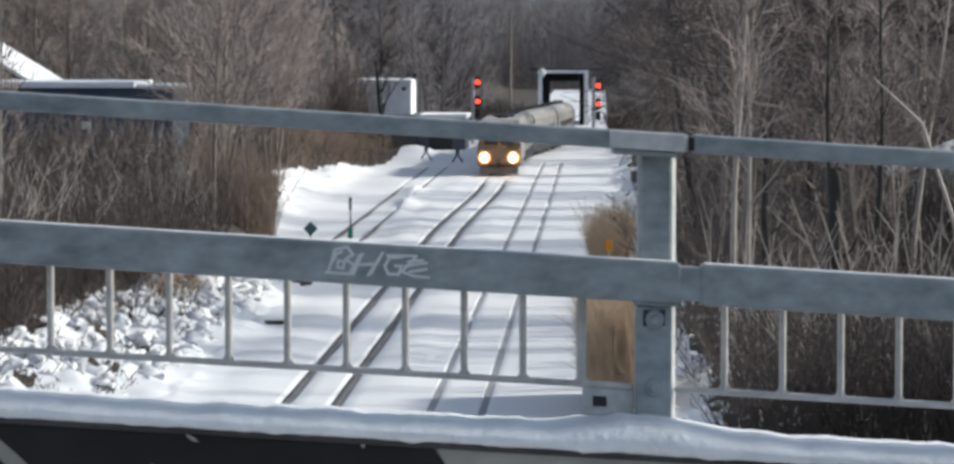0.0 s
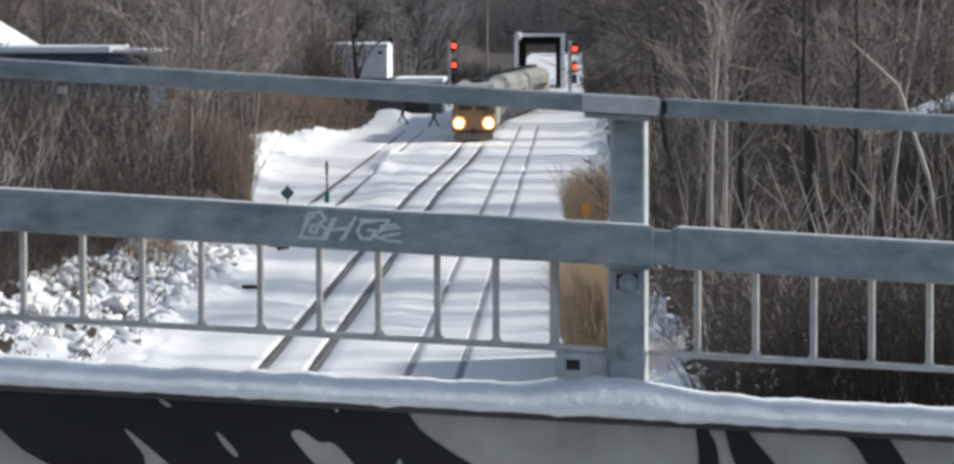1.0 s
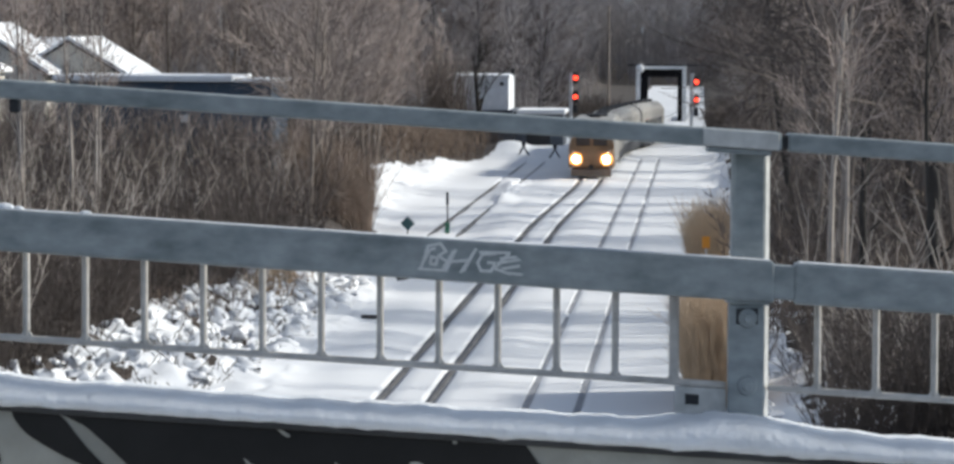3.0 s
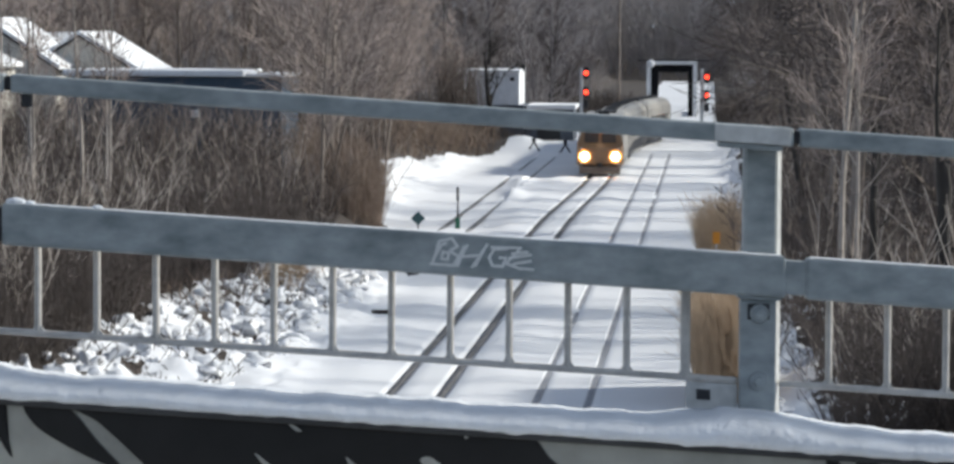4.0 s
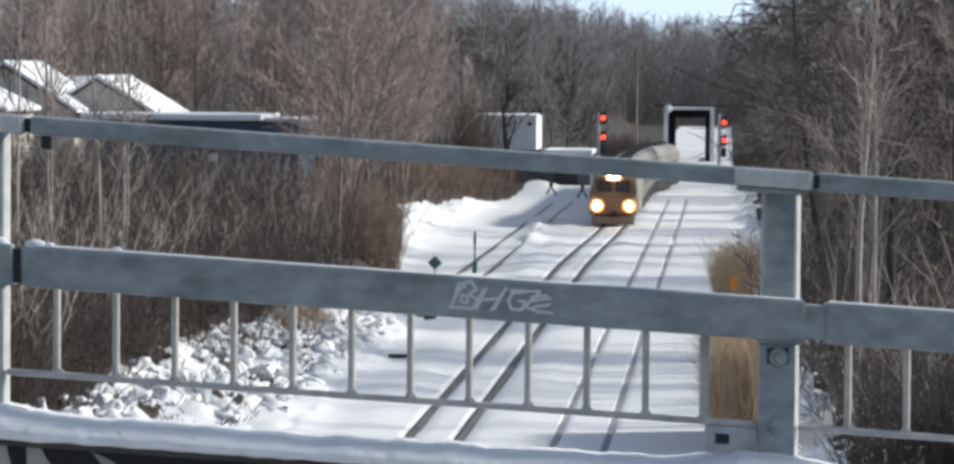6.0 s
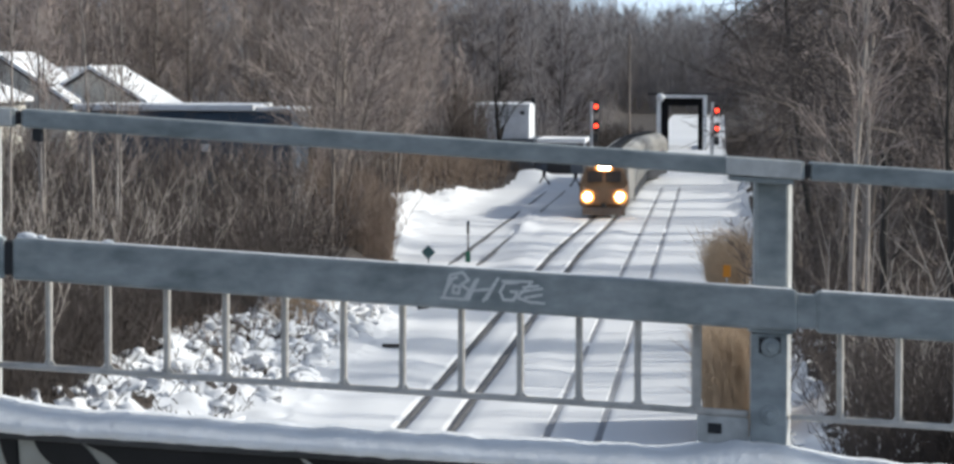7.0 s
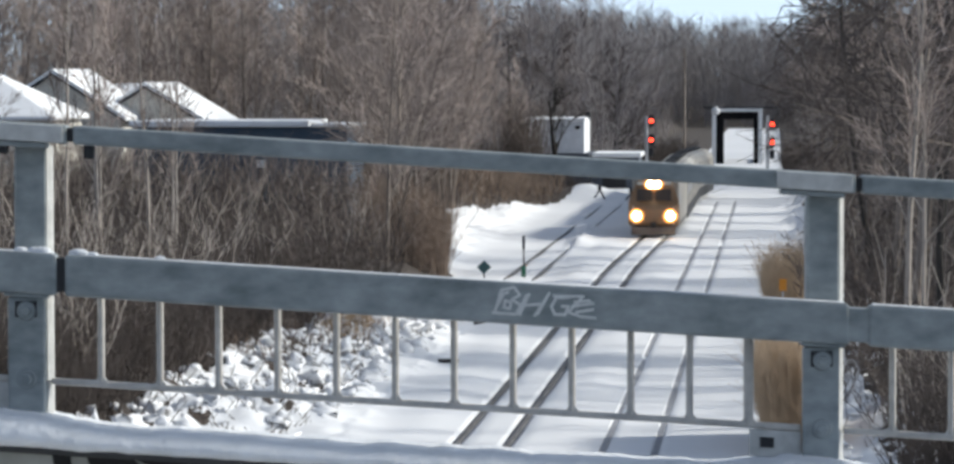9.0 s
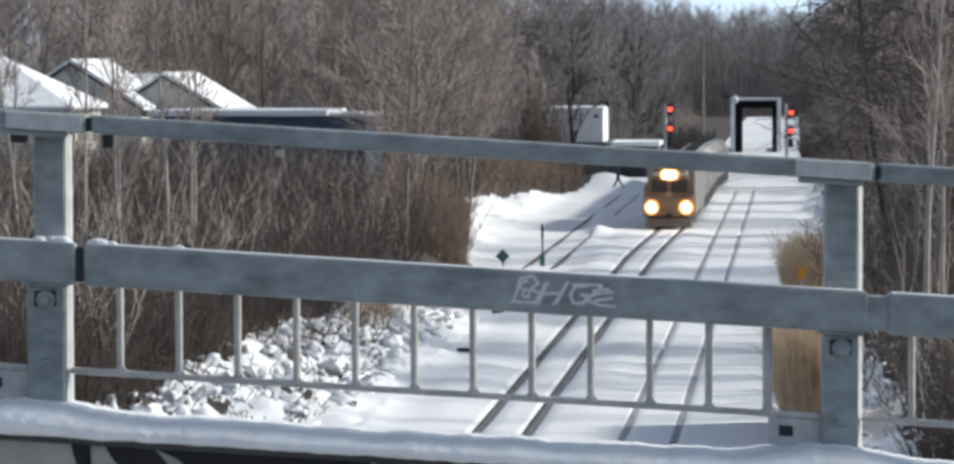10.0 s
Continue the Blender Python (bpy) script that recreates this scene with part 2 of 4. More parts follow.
def build_track(name, xf, y0, y1, strip, deep, label, bed, sunk=0.0):
    t = thing(name, pose(0, 0, 0), label, "railway track", "railway tracks", "structure")
    ys = spaced([(y0, y1, 4.0)])
    for s in (-1, 1):
        verts, faces = [], []
        prof = [(-0.07, -0.14), (-0.02, -0.12), (-0.02, -0.03), (-0.037, -0.02), (-0.037, 0.012), (0.037, 0.012), (0.037, -0.02), (0.02, -0.03), (0.02, -0.12), (0.07, -0.14)]
        k = len(prof)
        for j, y in enumerate(ys):
            verts += [(xf(y) + s * GAUGE / 2 + px, y, pz - sunk) for px, pz in prof]
            if j:
                faces += [((j - 1) * k + i, (j - 1) * k + (i + 1) % k, j * k + (i + 1) % k, j * k + i) for i in range(k)]
        link("rail", verts, faces, RAIL_STEEL, t)
        verts, faces = [], []
        for j, y in enumerate(ys):
            c = xf(y) + s * GAUGE / 2
            wob = 1 + 0.3 * noise.noise((y * 0.3, s, xf(0)))
            verts += [(c - strip * wob, y, -deep), (c + strip * wob, y, -deep)]
            if j:
                faces.append((2 * j - 2, 2 * j - 1, 2 * j + 1, 2 * j))
        # grey strip along each rail paints the shade in its groove
        link("groove_strip", verts, faces, bed, t)
    return t


build_ground()
build_track("railway_track", left_x, 30, 357, 0.14, 0.05, "cleared railway track with grey rails in snow", BALLAST_SHADE)
build_track("railway_track", lambda y: RIGHT_TRACK, 30, 700, 0.1, 0.03, "snowed-in railway track with two faint rails", GROOVE_SHADE, 0.05)
build_track("siding_track", lambda y: SIDING, 184, 290, 0.05, 0.03, "snowed-in siding track beside the main line", GROOVE_SHADE)

# ---- the road bridge under the camera ----
GRADE = -0.064
RAIL_Y, GAP_X = 9.0, 0.2255
SKEW = pose(0, 9, 0, 0, 0, 4.5) @ pose(0, -9, 0)      # the bridge crosses the line a little askew


def along(z):
    """Height of a line of the railing at x = 0, from its height at the joint."""
    return z - GRADE * GAP_X


def build_bridge():
    b = thing("road_bridge", SKEW, "concrete road bridge with snow-capped parapet and black graffiti", "bridge", kind="structure")
    boxed("deck", (-76, 56, -3.2, 9.25, 7.7, 8.64), CONCRETE, b, shear=GRADE)
    boxed("roadway", (-76, 56, 0.8, 8.2, 8.644, 8.66), ASPHALT, b, "wet dark asphalt roadway", shear=GRADE)
    boxed("footway", (-76, 56, -3.0, 0.7, 8.644, 8.8), CONCRETE, b, shear=GRADE)
    boxed("footway", (-76, 56, 8.3, 8.796, 8.644, 8.75), CONCRETE, b, shear=GRADE)
    boxed("parapet", (-76, 56, 8.8, 9.2, 8.644, along(9.555)), CONCRETE, b, "grey weathered concrete parapet", shear=GRADE, bevel=0.012)
    boxed("parapet", (-76, 56, -3.2, -3.0, 8.644, along(9.555)), CONCRETE, b, shear=GRADE)
    # dark strip along the coping's front, just below the snow cap
    boxed("dark_edge", (-8, 8, 8.784, 8.7965, along(9.538), along(9.553)), DARK_CONCRETE, b, "dark strip along the coping under the snow", 0.003, GRADE)
    for x in (-70, -48, -27, 14, 34, 52):
        boxed("pier", (x - 0.6, x + 0.6, -3, 9, -3, 7.9 + GRADE * x), CONCRETE, b)
    return b


def build_snow_cap(parent):
    """Snow lying on the parapet, with a rounded uneven front."""
    xs = spaced([(-6, 6, 0.02)])
    verts, faces = [], []
    prof = [(0.004, -0.004), (-0.014, 0.002), (-0.02, 0.016), (-0.012, 0.03), (0.015, 0.04), (0.08, 0.046), (0.2, 0.048), (0.32, 0.045), (0.39, 0.03), (0.402, -0.003)]
    k = len(prof)
    for j, x in enumerate(xs):
        heap = 0.04 * math.exp(-((x - 0.1) / 0.17) ** 2) + 0.03 * math.exp(-((x + 1.9) / 0.15) ** 2)
        n = 0.012 * noise.noise((x * 2.3, 0, 3)) + 0.007 * noise.noise((x * 11, 0, 5)) + 0.004 * noise.noise((x * 31, 0, 9))
        for i, (py, pz) in enumerate(prof):
            pz *= 0.85
            f = pz / 0.047
            verts.append((x, 8.795 + py - 0.012 * f * noise.noise((x * 3, i, 2)), along(9.556) + GRADE * x + pz + f * (n + heap * (0.4 if i < 3 else 1)) + (0.002 * noise.noise((x * 30, i, 8)) if 0 < i < k - 1 else 0) + (0.006 * noise.noise((x * 9, 4, 8)) + 0.005 * noise.noise((x * 26, 7, 1)) - 0.003 if i < 2 else 0)))
        if j:
            faces += [((j - 1) * k + i, (j - 1) * k + i + 1, j * k + i + 1, j * k + i) for i in range(k - 1)]
    link("snow_cap", verts, faces, PARAPET_SNOW, parent, "smooth snow heaped on the parapet top", True)


def column(profile, z0, z1):
    """An outline of (x, y) drawn upright from z0 to z1."""
    bm = bmesh.new()
    lo = [bm.verts.new((x, y, z0)) for x, y in profile]
    hi = [bm.verts.new((x, y, z1)) for x, y in profile]
    n = len(profile)
    bm.faces.new(lo)
    bm.faces.new(hi[::-1])
    for i in range(n):
        bm.faces.new((lo[i], hi[i], hi[(i + 1) % n], lo[(i + 1) % n]))
    return bm


def build_railing_bay(x_post, parent, tight=False, tight_start=False, clamped=False):
    """One bay of the railing: its post at the right, panel to the left of it. x_post: the joint's place."""
    def lv(z):
        return along(z)
    L = 2.013
    a, e = x_post - L + 0.008, x_post - 0.008
    ma, me = a + (0.002 if tight_start else 0.02), e - (0.003 if tight else 0.015)
    ta, te = a + (0.026 if tight_start else 0), e + (0.026 if tight else 0)
    boxed("top_rail", (ta, te, RAIL_Y - 0.04, RAIL_Y + 0.04, lv(10.306), lv(10.353)), GALV, parent, "", 0.006, GRADE)
    boxed("mid_rail", (ma, me, RAIL_Y - 0.03, RAIL_Y + 0.03, lv(9.921), lv(10.026)), GALV, parent, "", 0.008, GRADE)
    # thin pale strip along the top of the mid rail
    boxed("rail_top_strip", (ma + 0.012, me - 0.01, RAIL_Y - 0.021, RAIL_Y + 0.024, lv(10.0262), lv(10.0285)), PARAPET_SNOW, parent, "thin pale strip along the rail's top", 0.0008, GRADE)
    rng = random.Random(int(x_post * 100))
    for k in range(3 if clamped or tight_start else 0):
        u = rng.uniform(-0.3, -0.03) if clamped else rng.uniform(0.03, 0.25)
        lump = bmesh.new()
        r = rng.uniform(0.008, 0.016)
        bmesh.ops.create_icosphere(lump, subdivisions=2, radius=1, matrix=Matrix.Translation((e + u if u < 0 else a + u, RAIL_Y - 0.005, lv(10.03) + GRADE * (e + u if u < 0 else a + u))) @ Matrix.Diagonal((r * 1.7, r, r * 0.8, 1)))
        part("snow_lump", lump, PARAPET_SNOW, parent, "", True)
    boxed("rail_sleeve", (te - 0.2, te - 0.008, RAIL_Y - 0.046, RAIL_Y - 0.0405, lv(10.308), lv(10.351)), GALV_WORN_LIT, parent, "worn sleeve over the rail joint", 0.002, GRADE)
    boxed("joint_sleeve", (e - 0.06, e + 0.075, RAIL_Y - 0.022, RAIL_Y + 0.022, lv(9.93), lv(10.017)), STEEL_DARK if tight else GALV, parent, "", 0.004, GRADE)
    boxed("joint_sleeve", (te - 0.06, te + 0.06, RAIL_Y - 0.03, RAIL_Y + 0.03, lv(10.312), lv(10.347)), STEEL_DARK, parent, "", 0.004, GRADE)
    if clamped:
        for cx, w in ((e - 0.145, 0.019), (e + 0.08, 0.012)):
            boxed("clamp", (cx - w, cx + w, RAIL_Y - 0.03, RAIL_Y + 0.02, lv(10.272), lv(10.3055)), STEEL_DARK, parent, "dark clamp under the top rail", 0.004, GRADE)
    px = x_post - 0.085
    z0 = along(9.5) + GRADE * px
    zt = lv(10.305) + GRADE * px
    yb = RAIL_Y + 0.031
    part("post", column([(px - 0.04, yb + 0.012), (px - 0.034, yb), (px + 0.038, yb), (px + 0.043, yb + 0.004), (px + 0.043, yb + 0.075), (px - 0.04, yb + 0.075)], z0, zt), GALV, parent)
    # added paler strip: the post's sunlit right side put into colour
    part("post_sunlit_edge", column([(px + 0.0435, yb + 0.003), (px + 0.055, yb + 0.02), (px + 0.055, yb + 0.05), (px + 0.0435, yb + 0.05)], z0, zt - 0.012), GALV_WORN_LIT, parent, "pale strip painting the sunlit side of the post")
    boxed("base_bracket", (px - 0.052, px + 0.04, RAIL_Y - 0.01, RAIL_Y + 0.0305, z0, lv(9.912) + GRADE * px), GALV, parent, "broad bolted base plate of the post", 0.005)
    boxed("bracket_top", (px - 0.06, px + 0.052, RAIL_Y - 0.022, RAIL_Y + 0.03, lv(9.9125), lv(9.9205)), GALV, parent, "", 0.002, GRADE)
    boxed("cap_plate", (px - 0.11, px + 0.05, RAIL_Y - 0.035, RAIL_Y + 0.05, lv(10.292), lv(10.305)), GALV, parent, "", 0.002, GRADE)
    for z, face in ((9.878, STEEL_DARK), (9.705, GALV)):
        zz = lv(z) + GRADE * px
        if face is STEEL_DARK:
            # dark patch paints the shade below the rail round the upper bolt
            boxed("bolt_recess_shade", (px - 0.033, px + 0.022, RAIL_Y - 0.0145, RAIL_Y - 0.0102, zz - 0.016, zz + 0.024), STEEL_DARK, parent, "dark patch for the shaded slot round the bolt", 0.001)
        bm = bmesh.new()
        rod(bm, (px - 0.004, RAIL_Y - 0.01, zz), (px - 0.004, RAIL_Y - 0.022, zz), 0.026, 0.022, 18)
        rod(bm, (px - 0.004, RAIL_Y - 0.022, zz), (px - 0.004, RAIL_Y - 0.036, zz), 0.015, 0.012, 6)
        part("bolt", bm, GALV, parent)
    boxed("bottom_rail", (x_post - L - 0.033, px - 0.053, RAIL_Y + 0.028, RAIL_Y + 0.046, lv(9.690), lv(9.707)), GALV_BAR, parent, "", 0.006, GRADE)
    boxed("panel_bracket", (px - 0.185, px - 0.053, RAIL_Y + 0.034, RAIL_Y + 0.042, lv(9.62), lv(9.689)), GALV_WORN_LIT, parent, "", 0.002, GRADE)
    boxed("bracket_slot", (px - 0.158, px - 0.123, RAIL_Y + 0.0295, RAIL_Y + 0.0335, lv(9.644), lv(9.67)), STEEL_DARK, parent, "", 0, GRADE)
    for i in range(13):
        bx = x_post - 0.272 - i * 0.1497
        if bx < a + 0.05:
            break
        wd = 0.0092 if i else 0.0125
        zb = lv(9.7) + GRADE * bx
        bm = rod(bmesh.new(), (bx, RAIL_Y + 0.038, zb), (bx, RAIL_Y + 0.038, lv(9.98) + GRADE * bx), wd, wd, 14)
        for sx in (-1, 1):
            # weld fillets where the bar meets the bottom rail
            tri = [(bx + sx * wd * 0.6, zb + 0.004), (bx + sx * (wd + 0.009), zb + 0.004), (bx + sx * wd * 0.6, zb + 0.02)]
            f0, f1 = ([bm.verts.new((x, y, z)) for x, z in tri] for y in (RAIL_Y + 0.031, RAIL_Y + 0.044))
            bm.faces.new(f0)
            bm.faces.new(f1)
            for q in range(3):
                bm.faces.new((f0[q], f0[(q + 1) % 3], f1[(q + 1) % 3], f1[q]))
        part("baluster", bm, GALV_BAR, parent)


bridge = build_bridge()
build_snow_cap(bridge)
bays = []
for i in range(-2, 4):
    r = thing("railing_bay", SKEW, "galvanised steel bridge railing bay with thin balusters", "railing", "railing bays on the parapet")
    build_railing_bay(GAP_X + i * 2.013, r, i == -1, i == 0, i == -1)
    bays.append(r)


def rounded(pts, steps=5):
    """A closed smooth outline through corner points."""
    out, n = [], len(pts)
    for i in range(n):
        p0, p1, p2, p3 = (Vector(pts[(i + k - 1) % n]) for k in range(4))
        for s in range(steps):
            t = s / steps
            out.append(0.5 * (2 * p1 + (p2 - p0) * t + (2 * p0 - 5 * p1 + 4 * p2 - p3) * t * t + (3 * p1 - p0 - 3 * p2 + p3) * t ** 3))
    return out


def paint(name, pts, y, mat, label, steps=4):
    """A painted patch on the parapet's face: corners in metres along the wall and below its top."""
    bm = bmesh.new()
    line = [p for p in rounded([(*p, 0) for p in pts], steps)]
    f = bm.faces.new([bm.verts.new((p.x, y, along(9.547) + GRADE * p.x - max(0.0, p.y))) for p in line])
    bmesh.ops.triangulate(bm, faces=[f])
    return part(name, bm, mat, bridge, label)


BLOT = "broad black sprayed graffiti stroke"
paint("graffiti", [(-1.6, 0), (-1.52, -0.004), (-1.0, -0.004), (-0.6, -0.004), (-0.45, -0.002), (-0.4, 0.05), (-0.31, 0.11), (-0.2, 0.17), (-0.08, 0.28), (-0.07, 0.6), (-0.9, 0.72), (-1.05, 0.5), (-1.28, 0.22), (-1.38, 0.155), (-1.46, 0.085), (-1.53, 0.03)], 8.796, BLACK_PAINT, BLOT)
paint("graffiti", [(-1.7, 0), (-1.6, 0), (-1.52, 0.085), (-1.46, 0.148), (-1.52, 0.135), (-1.62, 0.09), (-1.68, 0.05)], 8.796, BLACK_PAINT, BLOT)
paint("graffiti", [(-1.79, 0), (-1.745, 0), (-1.75, 0.05), (-1.73, 0.14), (-1.77, 0.08)], 8.796, BLACK_PAINT, BLOT)
paint("graffiti", [(0.29, 0), (0.315, 0), (0.325, 0.02), (0.34, 0.05), (0.35, 0.12), (0.36, 0.3), (0.3, 0.3), (0.302, 0.11), (0.293, 0.045)], 8.796, BLACK_PAINT, BLOT)
paint("graffiti", [(0.365, 0), (0.41, 0), (0.44, 0.035), (0.5, 0.1), (0.6, 0.2), (0.62, 0.4), (0.5, 0.36), (0.39, 0.1), (0.37, 0.04)], 8.796, BLACK_PAINT, BLOT)
paint("graffiti", [(0.65, 0), (0.76, 0), (0.8, 0.05), (0.84, 0.1), (0.95, 0.22), (0.9, 0.4), (0.75, 0.13), (0.69, 0.03)], 8.796, BLACK_PAINT, BLOT)
paint("graffiti", [(0.6, 0), (0.645, 0), (0.64, 0.008), (0.61, 0.01)], 8.796, BLACK_PAINT, BLOT)
paint("graffiti", [(1.2, 0), (1.3, 0), (1.42, 0.1), (1.6, 0.3), (1.5, 0.5), (1.3, 0.15)], 8.796, BLACK_PAINT, BLOT)
paint("graffiti", [(-2.6, 0), (-2.2, 0), (-2.05, 0.1), (-1.9, 0.3), (-2.1, 0.6), (-2.4, 0.3)], 8.796, BLACK_PAINT, BLOT)
BARE = "bare concrete streak within the black paint"
for pts in ([(-1.13, 0.09), (-1.11, 0.1), (-1.065, 0.135), (-1.0, 0.19), (-0.97, 0.23), (-1.06, 0.23), (-1.08, 0.175), (-1.085, 0.15)],
            [(-0.72, 0.078), (-0.695, 0.068), (-0.65, 0.095), (-0.61, 0.098), (-0.54, 0.17), (-0.48, 0.21), (-0.58, 0.22), (-0.66, 0.15), (-0.69, 0.118)],
            [(-0.905, 0.082), (-0.88, 0.1), (-0.852, 0.135), (-0.86, 0.141), (-0.89, 0.112)],
            [(-1.048, 0.008), (-1.03, 0.013), (-1.014, 0.026), (-1.03, 0.025)],
            [(-0.612, -0.001 + 0.004), (-0.603, 0.003), (-0.602, 0.016), (-0.61, 0.016)],
            [(-0.457, 0.135), (-0.447, 0.128), (-0.44, 0.17), (-0.458, 0.17)]):
    paint("bare_streak", pts, 8.7935, CONCRETE, BARE, 3)


def build_scribble():
    """Pale sprayed strokes of a hand-drawn tag on the middle rail."""
    bm = bmesh.new()
    k, count = 0.00057, 0
    strokes = (((300, 140), (330, 42), (385, 30), (410, 65), (375, 85), (415, 110), (392, 150), (290, 143)),
               ((345, 90), (372, 95), (366, 125), (340, 120), (345, 88)), ((318, 66), (360, 52)), ((305, 120), (335, 70)),
               ((410, 152), (452, 60)), ((398, 150), (440, 66)), ((430, 110), (502, 105)), ((475, 157), (542, 55)), ((490, 150), (530, 75)),
               ((628, 75), (572, 76), (550, 115), (565, 150), (610, 152), (626, 115), (596, 114)), ((560, 68), (690, 70)),
               ((692, 68), (626, 140)), ((640, 115), (736, 100)), ((626, 140), (690, 163)), ((690, 160), (745, 166)), ((652, 95), (720, 88)), ((660, 140), (735, 128)))
    for line in strokes:
        pts = [(-0.7 + (u - 285) * k, (150 + 0.06 * u - v) * k) for u, v in line]
        for a, c in zip(pts, pts[1:]):
            d = Vector((c[0] - a[0], c[1] - a[1])).normalized() * 0.0036
            a, c = (a[0] - d.x * 0.6, a[1] - d.y * 0.6), (c[0] + d.x * 0.6, c[1] + d.y * 0.6)
            yy = RAIL_Y - 0.0312 - 0.00006 * count
            count += 1
            bm.faces.new([bm.verts.new((p[0] + q * d.y, yy, along(9.934) + p[1] - q * d.x + GRADE * p[0])) for p, q in ((a, -1), (a, 1), (c, 1), (c, -1))])
    return part("scribble", bm, SCRATCH, bays[2], "pale angular sprayed tag on the rail")


def build_snowbank():
    xs, prof = spaced([(-6, 6, 0.04)]), [(-0.5, 0.0), (-0.35, 0.35), (-0.2, 0.7), (-0.05, 0.95), (0.08, 1.0), (0.2, 0.9), (0.3, 0.6)]
    verts, faces, k = [], [], len(prof)
    for j, x in enumerate(xs):
        crest = 9.44 + GRADE * (x + 1) + 0.05 * noise.noise((x * 1.7, 3, 1)) + 0.05 * noise.noise((x * 6, 1, 4)) - 0.07 * smooth(-0.7, 0.2, x)
        for i, (py, f) in enumerate(prof):
            base = 8.74 + GRADE * x
            verts.append((x, 8.45 + py + 0.04 * noise.noise((x * 5, i, 2)), base + f * (crest - base) + 0.04 * noise.noise((x * 9, i * 0.9, 6)) * f))
        if j:
            faces += [((j - 1) * k + i, (j - 1) * k + i + 1, j * k + i + 1, j * k + i) for i in range(k - 1)]
    bank = tagged(link("snowbank", verts, faces, SNOW_CAP, smooth=True), "ploughed lumpy snow bank against the parapet", "snow bank")
    bank.matrix_world = SKEW


build_scribble()
build_snowbank()


# ---- bare trees ----
def tube(V, F, pts, radii, sides):
    base = len(V)
    d = (pts[-1] - pts[0]).normalized()
    u = d.orthogonal().normalized()
    w = d.cross(u)
    for p, r in zip(pts, radii):
        for i in range(sides):
            a = 2 * math.pi * i / sides
            V.append(p + (u * math.cos(a) + w * math.sin(a)) * r)
    for j in range(len(pts) - 1):
        for i in range(sides):
            k = (i + 1) % sides
            F.append((base + j * sides + i, base + j * sides + k, base + (j + 1) * sides + k, base + (j + 1) * sides + i))


def limb(rng, p, d, length, segs, wander, lift):
    pts = [Vector(p)]
    d = Vector(d).normalized()
    for _ in range(segs):
        d = (d + Vector((rng.uniform(-1, 1), rng.uniform(-1, 1), rng.uniform(-1, 1))) * wander + Vector((0, 0, lift))).normalized()
        pts.append(pts[-1] + d * (length / segs))
    return pts


def side_way(rng, d, spread):
    d = Vector(d).normalized()
    u = d.orthogonal().normalized()
    u.rotate(Matrix.Rotation(rng.uniform(0, 2 * math.pi), 3, d))
    return (d * math.cos(spread) + u * math.sin(spread)).normalized()


def tree_meshes(name, seed, h, r, limbs, branches, twigs, spread=0.8, low=0.25, reach=0.34, wander=0.12, lift=0.08, fine=0.011, bark=None, stems=1, trunk_bark=None):
    """The two meshes of a bare tree: the trunk with its limbs, and the crown of branches and twigs."""
    rng = random.Random(seed)
    V, F, CV, CF = [], [], [], []
    for st in range(stems):
        base = Vector((rng.uniform(-0.4, 0.4), rng.uniform(-0.4, 0.4), -0.6)) if stems > 1 else Vector((0, 0, -0.6))
        lean = Vector((rng.uniform(-0.12, 0.12) * stems, rng.uniform(-0.12, 0.12) * stems, 1))
        hh = h * (1 if st == 0 else rng.uniform(0.65, 0.95))
        trunk = limb(rng, base, lean, hh, 9, 0.05, 0.06)
        rs = [r * (1.25 if i == 0 else 1) * (1 - i / 9.6) for i in range(10)]
        tube(V, F, trunk, rs, 6)
        for i in range(limbs // stems):
            f = low + (0.97 - low) * (i + rng.random()) / (limbs // stems)
            k = min(8, int(f * 9))
            p = trunk[k].lerp(trunk[k + 1], f * 9 - k)
            ln = h * reach * (1.15 - 0.75 * f) * rng.uniform(0.7, 1.25)
            lp = limb(rng, p, side_way(rng, trunk[k + 1] - trunk[k], spread * rng.uniform(0.75, 1.25)), ln, 5, wander, lift)
            lr = rs[k] * 0.42
            tube(V, F, lp, [lr * (1 - q / 6) for q in range(6)], 4)
            for _ in range(branches):
                g = rng.uniform(0.2, 1.0)
                q = min(4, int(g * 5))
                bp = lp[q].lerp(lp[q + 1], g * 5 - q)
                bl = ln * rng.uniform(0.25, 0.55)
                bb = limb(rng, bp, side_way(rng, lp[q + 1] - lp[q], rng.uniform(0.4, 0.9)), bl, 3, wander * 1.4, lift)
                br = max(fine * 1.5, lr * 0.35)
                tube(CV, CF, bb, [br, br * 0.8, br * 0.6, fine * 0.7], 3)
                for _ in range(twigs):
                    w = rng.uniform(0.15, 1.0)
                    q2 = min(2, int(w * 3))
                    tp = bb[q2].lerp(bb[q2 + 1], w * 3 - q2)
                    tw = limb(rng, tp, side_way(rng, bb[q2 + 1] - bb[q2], rng.uniform(0.3, 0.9)), bl * rng.uniform(0.35, 0.8), 1, 0.25, lift)
                    tube(CV, CF, tw, [fine, fine * 0.4], 3)
    out = []
    for nm, v, fc, mt in (("trunk", V, F, trunk_bark or BARK), ("crown", CV, CF, bark or TWIG)):
        me = bpy.data.meshes.new(f"{name}_{nm}")
        me.from_pydata(v, [], fc)
        me.materials.append(mt)
        out.append(me)
    return out


